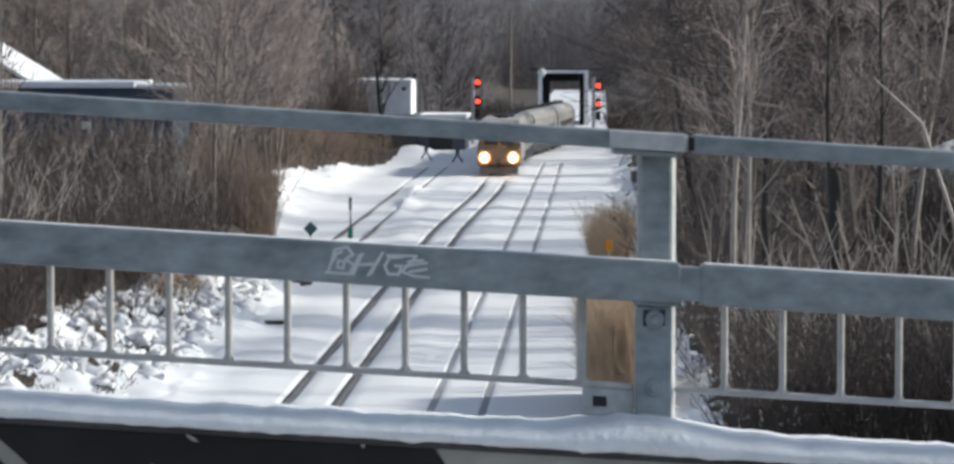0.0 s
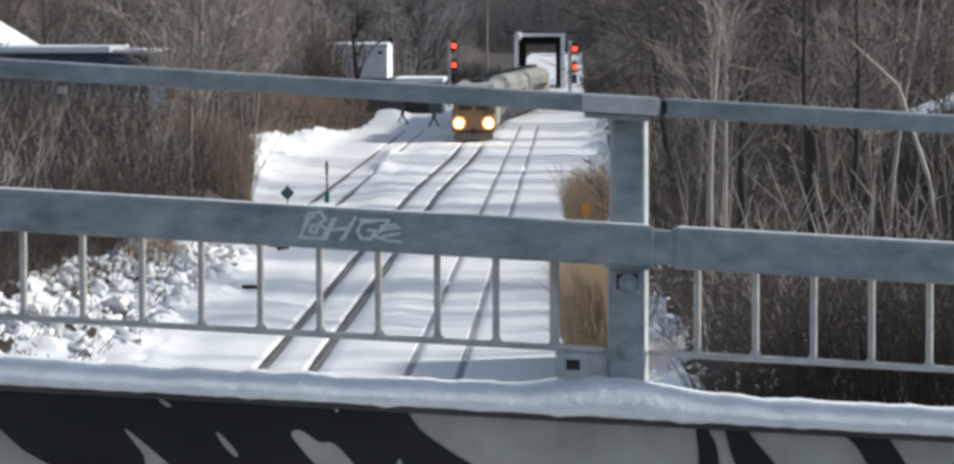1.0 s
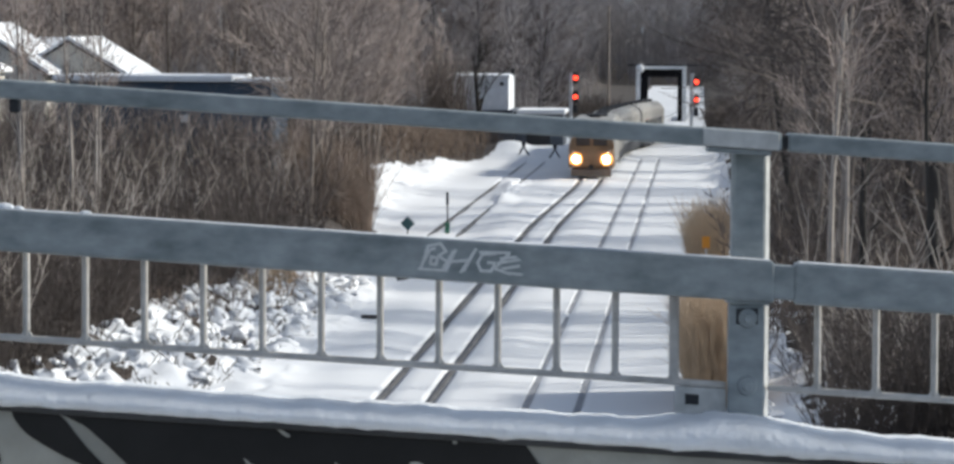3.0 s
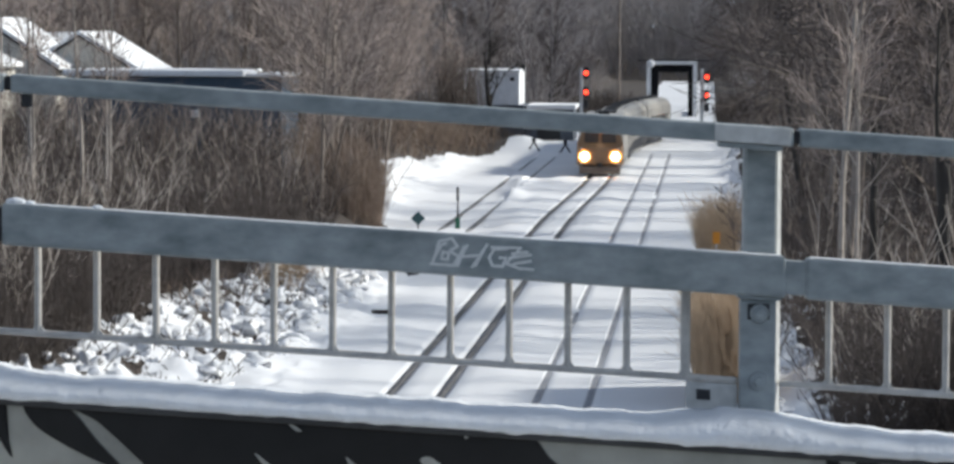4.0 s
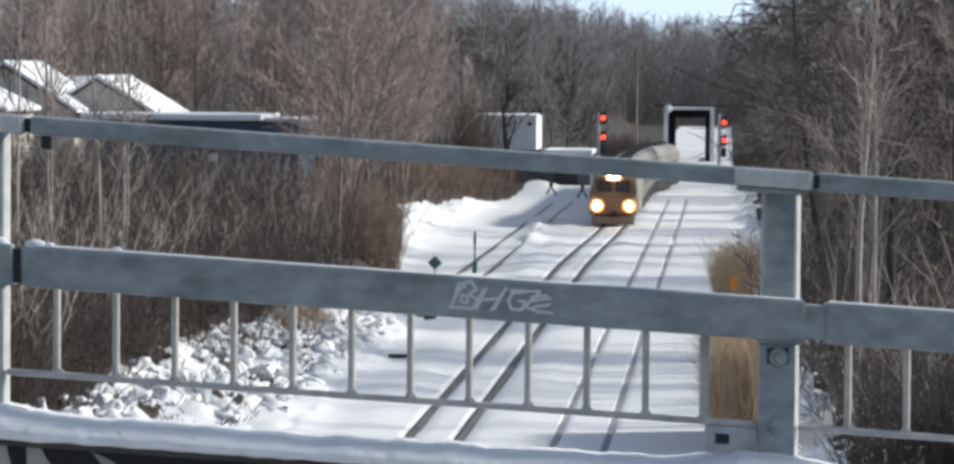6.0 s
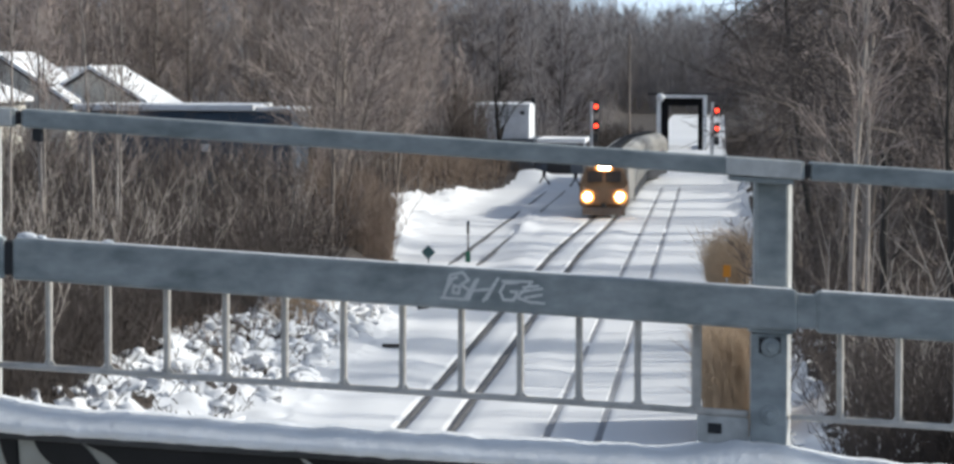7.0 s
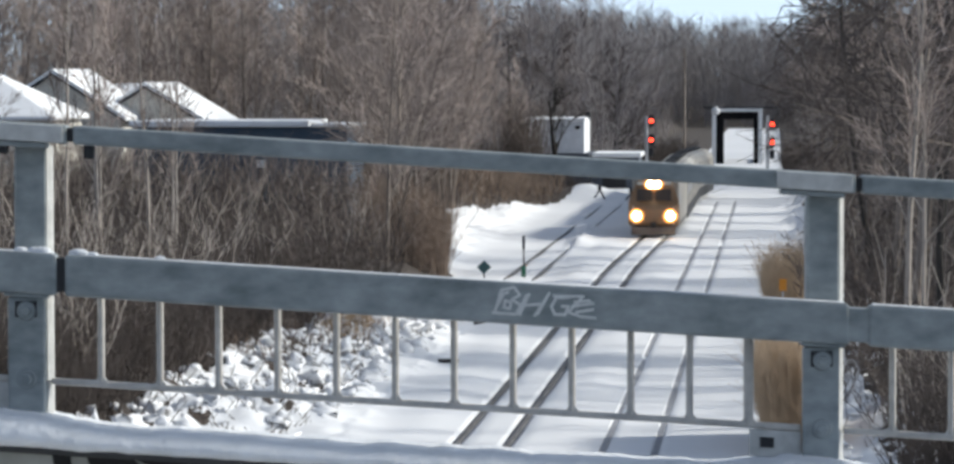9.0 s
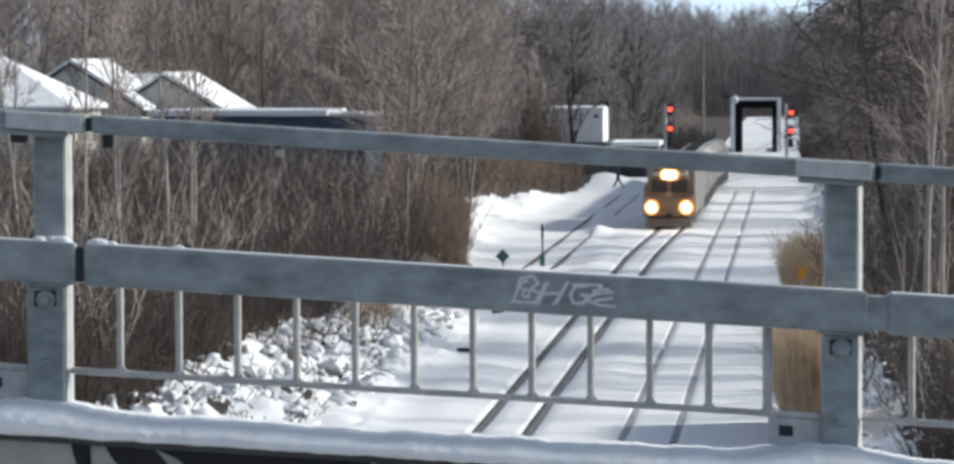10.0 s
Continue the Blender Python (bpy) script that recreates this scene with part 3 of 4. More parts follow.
def plant(meshes, m, name, label, category, group):
    t = thing(name, m, label, category, group)
    for me, nm in zip(meshes, ("trunk", "crown")):
        new(nm, me).parent = t
    return t


def stand(kinds, spots, seed, name, label, category, group):
    """Sets out trees: kinds is a list of (meshes, weight)."""
    rng = random.Random(seed)
    for x, y, s in spots:
        meshes = rng.choice(kinds)
        m = pose(x, y, ground_z(x, y), rng.uniform(-3, 3), rng.uniform(-3, 3), rng.uniform(0, 360)) @ Matrix.Scale(s, 4)
        plant(meshes, m, name, label, category, group)


def scatter(seed, count, x_of, y0, y1, gap, s0, s1):
    """Spots between two lines of x at each y, none closer than gap."""
    rng = random.Random(seed)
    out, tries = [], 0
    while len(out) < count and tries < count * 60:
        tries += 1
        y = rng.uniform(y0, y1)
        a, b = x_of(y)
        x = rng.uniform(a, b)
        if all((x - q[0]) ** 2 + ((y - q[1]) * 0.6) ** 2 > gap * gap for q in out):
            out.append((x, y, rng.uniform(s0, s1)))
    return out


BROAD = [tree_meshes("broad_tree", 10 + i, 16, 0.17, 20, 7, 7, 0.8, 0.12, 0.34, fine=0.018) for i in range(5)]
SLIM = [tree_meshes("slim_tree", 30 + i, 17, 0.11, 20, 6, 6, 0.6, 0.15, 0.24, fine=0.017) for i in range(4)]
PALE = [tree_meshes("pale_tree", 40 + i, 17, 0.12, 14, 6, 6, 0.5, 0.3, 0.2, fine=0.015, trunk_bark=PALE_BARK) for i in range(3)]
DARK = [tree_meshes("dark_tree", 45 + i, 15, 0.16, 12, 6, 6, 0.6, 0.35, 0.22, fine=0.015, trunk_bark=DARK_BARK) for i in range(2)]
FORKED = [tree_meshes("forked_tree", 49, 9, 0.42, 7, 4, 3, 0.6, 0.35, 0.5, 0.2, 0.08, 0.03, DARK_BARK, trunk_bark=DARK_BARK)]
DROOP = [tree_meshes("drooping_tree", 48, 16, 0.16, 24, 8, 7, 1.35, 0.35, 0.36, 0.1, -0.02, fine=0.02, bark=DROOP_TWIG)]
BUSH = [tree_meshes("bush", 50 + i, 5.0, 0.035, 30, 4, 4, 0.5, 0.06, 0.32, 0.2, 0.1, 0.013, stems=6, bark=BUSH_TWIG, trunk_bark=BUSH_TWIG) for i in range(4)]
DARK_TWIG = tint_by_object(material("dark_twigs", (0.2, 0.172, 0.165), 0.95, vary=0.4, scale=1.2), 0.25)
# darker copy of TWIG: the right-hand wood's shade is in its colour
SHADED_TWIG = tint_by_object(material("shaded_twigs", (0.225, 0.185, 0.17), 0.95, vary=0.45, scale=1.2), 0.35)
SHADED = [tree_meshes("shaded_tree", 60 + i, 16.5, 0.15, 22, 7, 7, (0.7, 0.85, 1.15)[i], 0.12, 0.3, 0.14, 0.05, 0.02, bark=SHADED_TWIG, trunk_bark=BARK) for i in range(3)]
LEFT_TREE = ("tree", "bare brown leafless tree in dense winter woodland", "tree", "woodland trees")
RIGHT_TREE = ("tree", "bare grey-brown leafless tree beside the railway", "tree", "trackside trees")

# behind the houses and along the line; a thinner belt before the houses
stand(BROAD + SLIM, scatter(1, 64, lambda y: (-0.235 * y - 4, min(-21.5, -0.078 * y - 3)), 276, 350, 2.4, 0.95, 1.3), 2, *LEFT_TREE)
stand(BROAD + SLIM, scatter(11, 26, lambda y: (-0.112 * y + 1, min(-21.5, -0.078 * y - 3)), 175, 276, 2.4, 0.8, 1.1), 12, *LEFT_TREE)
stand(PALE, [(-26.6, 140, 0.95), (-24.1, 141, 0.8), (-24.4, 143, 0.75)], 18, "tree", "slim pale-barked leafless tree above the brush", "tree", "pale woodland trees")
stand(PALE, scatter(13, 6, lambda y: (-0.24 * y, -0.15 * y), 130, 215, 4, 0.75, 1.0), 14, "tree", "slim pale-barked leafless tree above the brush", "tree", "pale woodland trees")
# darker kinds chosen so that their colours carry this wood's shade
stand(SHADED * 2 + DARK + DROOP * 2, scatter(3, 74, lambda y: (4.5, 0.115 * y + 4 if y > 150 else 0.08 * y), 118, 420, 2.4, 0.85, 1.3), 4, *RIGHT_TREE)
for x, y, s, kind in ((3.96, 104, 1.0, 0), (4.5, 108, 0.85, 1), (10.6, 124, 1.0, 2), (-19.6, 322, 1.0, None)):
    stand(FORKED if kind is None else [PALE[kind]], [(x, y, s)], int(x * 7), "tree", "dark spreading leafless tree before the shed" if kind is None else "tall pale-barked leafless tree beside the railway", "tree", LEFT_TREE[3] if kind is None else RIGHT_TREE[3])
ROUND = [tree_meshes("round_tree", 70 + i, 13.5, 0.24, 26, 8, 7, 1.0, 0.22, 0.42, 0.14, 0.06, 0.03, bark=DARK_TWIG, trunk_bark=DARK_BARK) for i in range(2)]
stand(ROUND, [(-22.6, 362, 1.05), (-16.9, 372, 1.0), (-27.5, 366, 1.05)], 20, "tree", "dark round-crowned leafless tree behind the shed", "tree", LEFT_TREE[3])
stand(BROAD, [(-25.2, 321, 0.75), (-24.0, 326, 0.6)], 19, *LEFT_TREE)
stand(SLIM, [(10.6, 127, 0.8), (13.4, 136, 0.8)], 17, *RIGHT_TREE)
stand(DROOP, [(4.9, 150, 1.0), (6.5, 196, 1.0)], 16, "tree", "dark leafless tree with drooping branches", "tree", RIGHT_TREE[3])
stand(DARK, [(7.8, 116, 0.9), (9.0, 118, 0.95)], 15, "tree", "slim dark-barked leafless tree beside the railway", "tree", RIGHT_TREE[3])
stand(BUSH, scatter(5, 90, lambda y: (-0.25 * y, min(-18.6, west_edge(y) - 1.2)), 100, 330, 1.5, 0.6, 1.1), 6, "bush", "tangled leafless brown bush in the snow", "bush", "woodland bushes")
stand(BUSH, scatter(9, 26, lambda y: (-20.5, -15.2 - 1.5 * smooth(130, 100, y)), 98, 165, 0.8, 0.2, 0.5), 10, "bush", "small dark leafless bush on the snowy bank", "bush", "bushes on the bank")
stand(BUSH, scatter(7, 50, lambda y: (2.2, 0.115 * y + 2 if y > 150 else 0.08 * y), 96, 400, 1.3, 0.6, 1.25), 8, "bush", "tangled leafless bush beside the railway", "bush", "trackside bushes")


def brush(name, seed, count, x_of, y0, y1, h0, h1, mat, label, r=0.012, lean=0.3, near=1.0, twigs=3):
    """A thicket of thin stems with side twigs."""
    rng = random.Random(seed)
    V, F = [], []
    for _ in range(count):
        y = y0 + (y1 - y0) * rng.random() ** near
        a, b = x_of(y)
        x = a + (b - a) * rng.random()
        h = rng.uniform(h0, h1)
        st = limb(rng, (x, y, ground_z(x, y) - 0.1), (rng.uniform(-lean, lean), rng.uniform(-lean, lean), 1), h, 2, 0.16, 0)
        tube(V, F, st, [r, r * 0.8, r * 0.4], 3)
        for _ in range(twigs):
            f = rng.uniform(0.5, 1.9)
            k = int(f)
            tw = limb(rng, st[k].lerp(st[k + 1], f - k), side_way(rng, st[k + 1] - st[k], rng.uniform(0.3, 0.9)), h * rng.uniform(0.15, 0.4), 1, 0.2, 0.05)
            tube(V, F, tw, [r * 0.7, r * 0.3], 3)
    return tagged(link(name, V, F, mat), label, "undergrowth", kind="stuff")


brush("undergrowth", 21, 5500, lambda y: (-0.235 * y - 1, min(-18.2 - 3 * smooth(100, 86, y) + 1.3 * smooth(112, 130, y) * smooth(172, 160, y), west_edge(y) - 0.3)), 86, 330, 1.0, 4.0, SHADED_BRUSH, "dense brown leafless brush under the trees", 0.02, 0.5, 1.5)
brush("undergrowth", 22, 5200, lambda y: (3.0 - 0.6 * smooth(110, 130, y), 0.11 * y + 2), 80, 400, 1.0, 3.8, SHADED_BRUSH, "dense dark leafless brush beside the railway", 0.019, 0.5, 2.0)
brush("pale_stems", 33, 260, lambda y: (3.2, 0.11 * y + 2), 88, 190, 1.5, 5.0, PALE_BARK, "pale bare saplings among dark brush", 0.028, 0.55, 1.8, 2)
brush("pale_stems", 34, 520, lambda y: (-0.23 * y, -19.0), 96, 220, 1.5, 5.0, PALE_BARK, "pale bare saplings among brown brush", 0.024, 0.55, 1.4, 2)
brush("pale_stems", 38, 110, lambda y: (3.4, 0.115 * y), 82, 100, 0.9, 3.0, PALE_BARK, "pale leaning stems and dry stalks at the wood's edge", 0.017, 0.7, 1.0, 2)
brush("pale_stems", 44, 12, lambda y: (3.8, 0.1 * y), 92, 106, 2.5, 6.0, PALE_BARK, "thick pale leaning saplings at the wood's edge", 0.034, 0.22, 1.0, 1)
brush("house_brush", 45, 520, lambda y: (11.5, 18.0), 133, 146, 2.2, 5.0, SHADED_BRUSH, "dark brush before the house by the railway", 0.022, 0.35)
brush("bank_brush", 39, 4600, lambda y: (max(-0.24 * y, bank_edge(y) - 6), bank_edge(y) + 0.1), 90, 146, 0.7, 2.5, SHADED_BRUSH, "dark leafless brush on the snowy bank", 0.017, 0.6)
brush("verge_brush", 35, 500, lambda y: (0.9, 4.0), 340, 440, 0.8, 2.6, SHADED_BRUSH, "dark brush on the verge by the signals", 0.03, 0.4)
brush("verge_brush", 36, 700, lambda y: (-16.0, -9.8), 372, 440, 1.0, 3.4, SHADED_BRUSH, "dark brush on the verge by the truss bridge", 0.03, 0.4)
brush("edge_brush", 37, 1000, lambda y: (west_edge(y) - 5, west_edge(y)), 180, 330, 0.4, 1.8, SHADED_BRUSH, "low brown brush along the clearing", 0.02, 0.6)
brush("stubble", 23, 1300, lambda y: (-19.0, -13.6), 96, 160, 0.15, 0.75, SHADED_BRUSH, "dry weed stems poking out of the snowy bank", 0.016, 1.1)
brush("stubble", 24, 260, lambda y: (0.4, 3.0), 97, 200, 0.3, 1.3, SHADED_BRUSH, "dry weed stems at the edge of the snow", 0.013, 0.5)
brush("tall_reeds", 25, 1300, lambda y: (west_edge(y) - 4.5, west_edge(y)), 179, 196, 1.2, 4.4, REED_DARK, "tall brown dry reeds at the wood's edge", 0.02, 0.12)
brush("tall_reeds", 26, 800, lambda y: (west_edge(y) - 6, west_edge(y) - 0.3), 255, 300, 1.0, 3.0, REED_DARK, "tall brown dry reeds beyond the clearing", 0.025, 0.12)
brush("dry_reeds", 27, 5200, lambda y: (-0.22, 1.0), 98.5, 105, 1.2, 3.4, REED, "dense tan dry reeds beside the track", 0.013, 0.06, twigs=2)
brush("dry_reeds", 28, 900, lambda y: (-0.45, 1.3), 160, 170, 0.8, 2.9, REED, "rounded clump of tan dry weeds", 0.015, 0.2)
brush("bank_grass", 40, 700, lambda y: (-19.5, -15.2), 112, 146, 0.25, 0.9, REED_DARK, "bent brown grass poking through the snowy bank", 0.016, 0.9)
brush("bank_grass", 42, 260, lambda y: (-16.4, -14.9), 128, 136, 0.3, 1.1, REED, "tan grass tuft on the snowy bank", 0.016, 0.7)
brush("shed_brush", 43, 220, lambda y: (-24.6, -21.6), 322, 329, 3.0, 7.2, BUSH_TWIG, "tall leafless brush beside the trackside shed", 0.035, 0.25)
brush("house_brush", 41, 620, lambda y: (-47, -26.5), 208, 223, 2.0, 5.2, BUSH_TWIG, "tall leafless brush before the low building", 0.02, 0.35)
brush("dry_reeds", 29, 260, lambda y: (5.5, 9.5), 104, 120, 1.2, 3.0, REED_DARK, "dry grass among the trees", 0.013, 0.4)


def snow_clumps(seed, count, x_of, y0, y1, r0, r1):
    rng = random.Random(seed)
    bm = bmesh.new()
    for _ in range(count):
        y = rng.uniform(y0, y1)
        a, b = x_of(y)
        x, r = rng.uniform(a, b), rng.uniform(r0, r1)
        m = pose(x, y, ground_z(x, y), rng.uniform(-35, 35), rng.uniform(-35, 35), rng.uniform(0, 360)) @ Matrix.Diagonal((r * rng.uniform(0.7, 1.6), r * rng.uniform(0.6, 1.0), r * rng.uniform(0.2, 0.55), 1))
        for v in bmesh.ops.create_icosphere(bm, subdivisions=2, radius=1, matrix=m)["verts"]:
            v.co += Vector(noise.noise_vector(v.co * 4.0)) * r * 0.6 + Vector(noise.noise_vector(v.co * 11.0)) * r * 0.25
    return tagged(part("snow_clumps", bm, SNOW, None, "", True), "lumpy snow clods on the brushy bank", "snow", kind="stuff")


snow_clumps(61, 520, lambda y: (bank_edge(y) - 0.3, -13.3), 92, 160, 0.1, 0.5)
snow_clumps(63, 150, lambda y: (3.6, 6.4), 84, 101, 0.1, 0.38)
snow_clumps(62, 320, lambda y: (0.9, 4.2), 88, 150, 0.07, 0.3)


def far_woods():
    """Woodland beyond the truss bridge, thinned out to stems and sprays."""
    rng = random.Random(77)
    V, F = [], []
    for k in range(1180):
        y = 348 + 500 * rng.random() ** 1.3 if k < 760 else rng.uniform(718, 860)
        x = rng.uniform(-0.2 * y, 0.1 * y)
        if k >= 760:
            x = rng.uniform(-0.07 * y, 0.045 * y)
        elif y > 715:
            x = rng.uniform(-0.11 * y, 0.07 * y)
        if y < 715 and (-15.5 - 0.01 * (y - 345) < x < 5 or (y < 440 and x > -16)):
            continue
        h = rng.uniform(14, 19.5)
        base = Vector((x, y, ground_z(x, y) - 0.3))
        tr = limb(rng, base, (rng.uniform(-0.1, 0.1), 0, 1), h, 4, 0.06, 0.05)
        tube(V, F, tr, [0.16, 0.13, 0.1, 0.07, 0.03], 4)
        for _ in range(22):
            f = rng.uniform(0.08, 0.95)
            k = min(3, int(f * 4))
            p = tr[k].lerp(tr[k + 1], f * 4 - k)
            lp = limb(rng, p, side_way(rng, (0, 0, 1), rng.uniform(0.4, 1.1)), h * 0.3 * (1.2 - f * 0.7), 3, 0.15, 0.08)
            tube(V, F, lp, [0.055, 0.045, 0.035, 0.02], 3)
            for _ in range(6):
                g = rng.uniform(0.2, 1)
                q = min(2, int(g * 3))
                tw = limb(rng, lp[q].lerp(lp[q + 1], g * 3 - q), side_way(rng, lp[q + 1] - lp[q], rng.uniform(0.3, 0.9)), h * 0.11, 1, 0.2, 0.05)
                tube(V, F, tw, [0.036, 0.014], 3)
    tagged(link("far_woods", V, F, HAZE_TWIG), "hazy grey-brown winter woodland along the horizon", "woods", kind="stuff")


far_woods()
brush("far_undergrowth", 31, 3200, lambda y: (-0.2 * y, -15.0 - 0.01 * (y - 345)), 350, 715, 1.5, 5.0, HAZE_TWIG, "grey-brown brush along the far woodland", 0.035, 0.3, 1.4)
brush("far_undergrowth", 32, 1500, lambda y: (3.4, 0.1 * y), 400, 715, 1.5, 5.0, HAZE_TWIG, "grey-brown brush along the far woodland", 0.035, 0.3, 1.4)


# ---- the truss bridge ahead ----
def build_truss():
    y0, y1, xl, xr, h, bays_n = 426.0, 450.0, -7.25, -1.85, 6.6, 3
    t = thing("truss_bridge", pose(0, 0, 0), "pale steel through-truss railway bridge dusted with snow", "bridge")
    for x in (xl, xr):
        boxed("end_post", (x - 0.3, x + 0.18, y0 - 0.4, y0 + 0.4, -0.3, h) if x == xl else (x - 0.18, x + 0.3, y0 - 0.4, y0 + 0.4, -0.3, h), PORTAL, t, "pale end post of the portal", 0.03)
        boxed("top_chord", (x - 0.25, x + 0.25, y0 + 0.41, y1, h - 0.5, h), STEEL_DARK, t, "", 0.03)
        # girders coloured black to carry the shade within the truss
        boxed("bottom_girder", (x - 0.25, x + 0.25, y0 + 0.41, y1, -0.2, h - 0.51 if x == xl else 0.8), PORTAL_SHADE, t, "", 0.03)
        for i in range(bays_n):
            if x == xl:
                break
            ya = y0 + 8.0 * (i + 1)
            boxed("vertical", (x - 0.15, x + 0.15, ya - 0.2, ya + 0.2, 0.81, h - 0.51), STEEL_DARK, t)
            bm = bmesh.new()
            rod(bm, (x, ya - 8 + 0.4, 0.8), (x, ya - 0.3, h - 0.5), 0.16, 0.16, 6)
            part("diagonal", bm, STEEL_DARK, t)
    boxed("portal_strut", (xl + 0.19, xr - 0.19, y0 - 0.3, y0 + 0.3, h - 0.38, h), PORTAL, t, "snow-dusted portal strut", 0.03)
    for i in range(1, bays_n):
        ya = y0 + 8.0 * (i + 1)
        boxed("top_strut", (xl + 0.26, xr - 0.26, ya - 0.15, ya + 0.15, h - 0.45, h - 0.1), STEEL_DARK, t)
    # added black panels paint the shade behind the posts and strut
    boxed("shade_lining", (xl + 0.19, xl + 1.1, y0 + 0.42, y0 + 1.0, -0.2, h - 0.4), PORTAL_SHADE, t, "black panel standing in for the shade inside the portal")
    boxed("shade_lining", (xr - 0.75, xr - 0.19, y0 + 0.42, y0 + 1.0, -0.2, h - 0.4), PORTAL_SHADE, t, "black panel standing in for the shade inside the portal")
    boxed("shade_lining", (xl + 1.11, xr - 0.76, y0 + 0.42, y0 + 1.0, h - 1.3, h - 0.4), PORTAL_SHADE, t, "black panel standing in for the shade inside the portal")
    boxed("crossbeam", (-8.6, 0.3, y0 + 0.45, y0 + 0.75, h + 0.01, h + 0.18), STEEL_DARK, t, "dark beam across the portal top")
    ball = bmesh.new()
    bmesh.ops.create_uvsphere(ball, u_segments=16, v_segments=10, radius=0.5, matrix=pose(xl + 0.15, y0 - 0.75, h - 0.3) @ Matrix.Diagonal((1, 0.55, 1, 1)))
    part("portal_light", ball, PORTAL, t, "round white drum on the portal corner", True)
    return t


build_truss()


def build_signal(x, y, z_lights):
    s = thing("railway_signal", pose(x, y, 0), "tall railway signal mast with two red lights", "signal", "signals at the truss bridge")
    part("mast", rod(bmesh.new(), (0, 0, -0.3), (0, 0, 6.6), 0.19, 0.17, 12), STEEL_PALE, s)
    for z in z_lights:
        h = boxed("signal_head", (0.2, 0.72, -0.2, 0.15, z - 0.55, z + 0.55), STEEL_DARK, s, "black signal head", 0.05)
        part("lamp", rod(bmesh.new(), (0.46, -0.26, z), (0.46, -0.22, z), 0.22, 0.22, 14), RED_GLOW, h, "glowing red lamp")
    boxed("signal_head", (0.2, 0.68, -0.2, 0.15, z_lights[-1] - 1.6, z_lights[-1] - 0.75), STEEL_DARK, s, "unlit black signal head", 0.05)
    return s


RED_GLOW = glowing("red_lamp", (1.0, 0.05, 0.02), 3.2)
LAMP_GLOW = glowing("headlamp", (1.0, 0.78, 0.5), 25.0)
build_signal(-12.7, 352, (6.1, 4.2))
build_signal(-0.75, 352, (5.75, 3.95))

# ---- the train ----
COACH = material("coach_paint", (0.32, 0.3, 0.27), 0.5, vary=0.2, scale=1)
# the brown holds the headlamps' warm glow on the cab front
LAMPLIT_LOCO = material("lamplit_loco_paint", (0.3, 0.185, 0.1), 0.45, vary=0.3, scale=2)
CAB_GLASS = material("cab_glass", (0.06, 0.045, 0.035), 0.25, vary=0.3, scale=3)
GLASS_DARK = material("dark_glass", (0.01, 0.012, 0.015), 0.08)
ROOF_GREY = material("coach_roof", (0.4, 0.39, 0.37), 0.8, vary=0.55, scale=0.8)
PILOT = material("plough_paint", (0.2, 0.16, 0.13), 0.6, vary=0.4, scale=3)
# amber emission for the painted halo round each lamp
HALO = glowing("lamp_halo", (1.0, 0.42, 0.1), 1.1)
BOARD = material("number_board", (0.5, 0.5, 0.45), 0.5, vary=0.1)


def prism(profile, x0, x1, bevel=0.0):
    """A side profile of (y, z) drawn out across x."""
    bm = bmesh.new()
    lo = [bm.verts.new((x0, y, z)) for y, z in profile]
    hi = [bm.verts.new((x1, y, z)) for y, z in profile]
    n = len(profile)
    bm.faces.new(lo)
    bm.faces.new(hi[::-1])
    for i in range(n):
        bm.faces.new((lo[i], hi[i], hi[(i + 1) % n], lo[(i + 1) % n]))
    if bevel:
        bmesh.ops.bevel(bm, geom=bm.edges[:], offset=bevel, segments=2, affect="EDGES", profile=0.5)
    return bm


def build_bogie(parent, y):
    g = boxed("bogie", (-1.15, 1.15, y - 1.5, y + 1.5, 0.35, 0.8), STEEL_DARK, parent, "", 0.06)
    for dy in (-1.1, 1.1):
        for x in (-0.75, 0.75):
            part("wheel", rod(bmesh.new(), (x - 0.07, y + dy, 0.48), (x + 0.07, y + dy, 0.48), 0.46, 0.46, 20), RAIL_STEEL, g)


def lamp(name, x, y, z, r, parent, label):
    # wider glowing disc behind the lens imitates the lamp's halo
    halo = part(name, rod(bmesh.new(), (x, y, z), (x, y + 0.12, z), r * 1.75, r * 1.4, 18), HALO, parent, label)
    part("lens", rod(bmesh.new(), (x, y - 0.03, z), (x, y - 0.004, z), r * 0.9, r, 18), LAMP_GLOW, halo, "glowing lens")


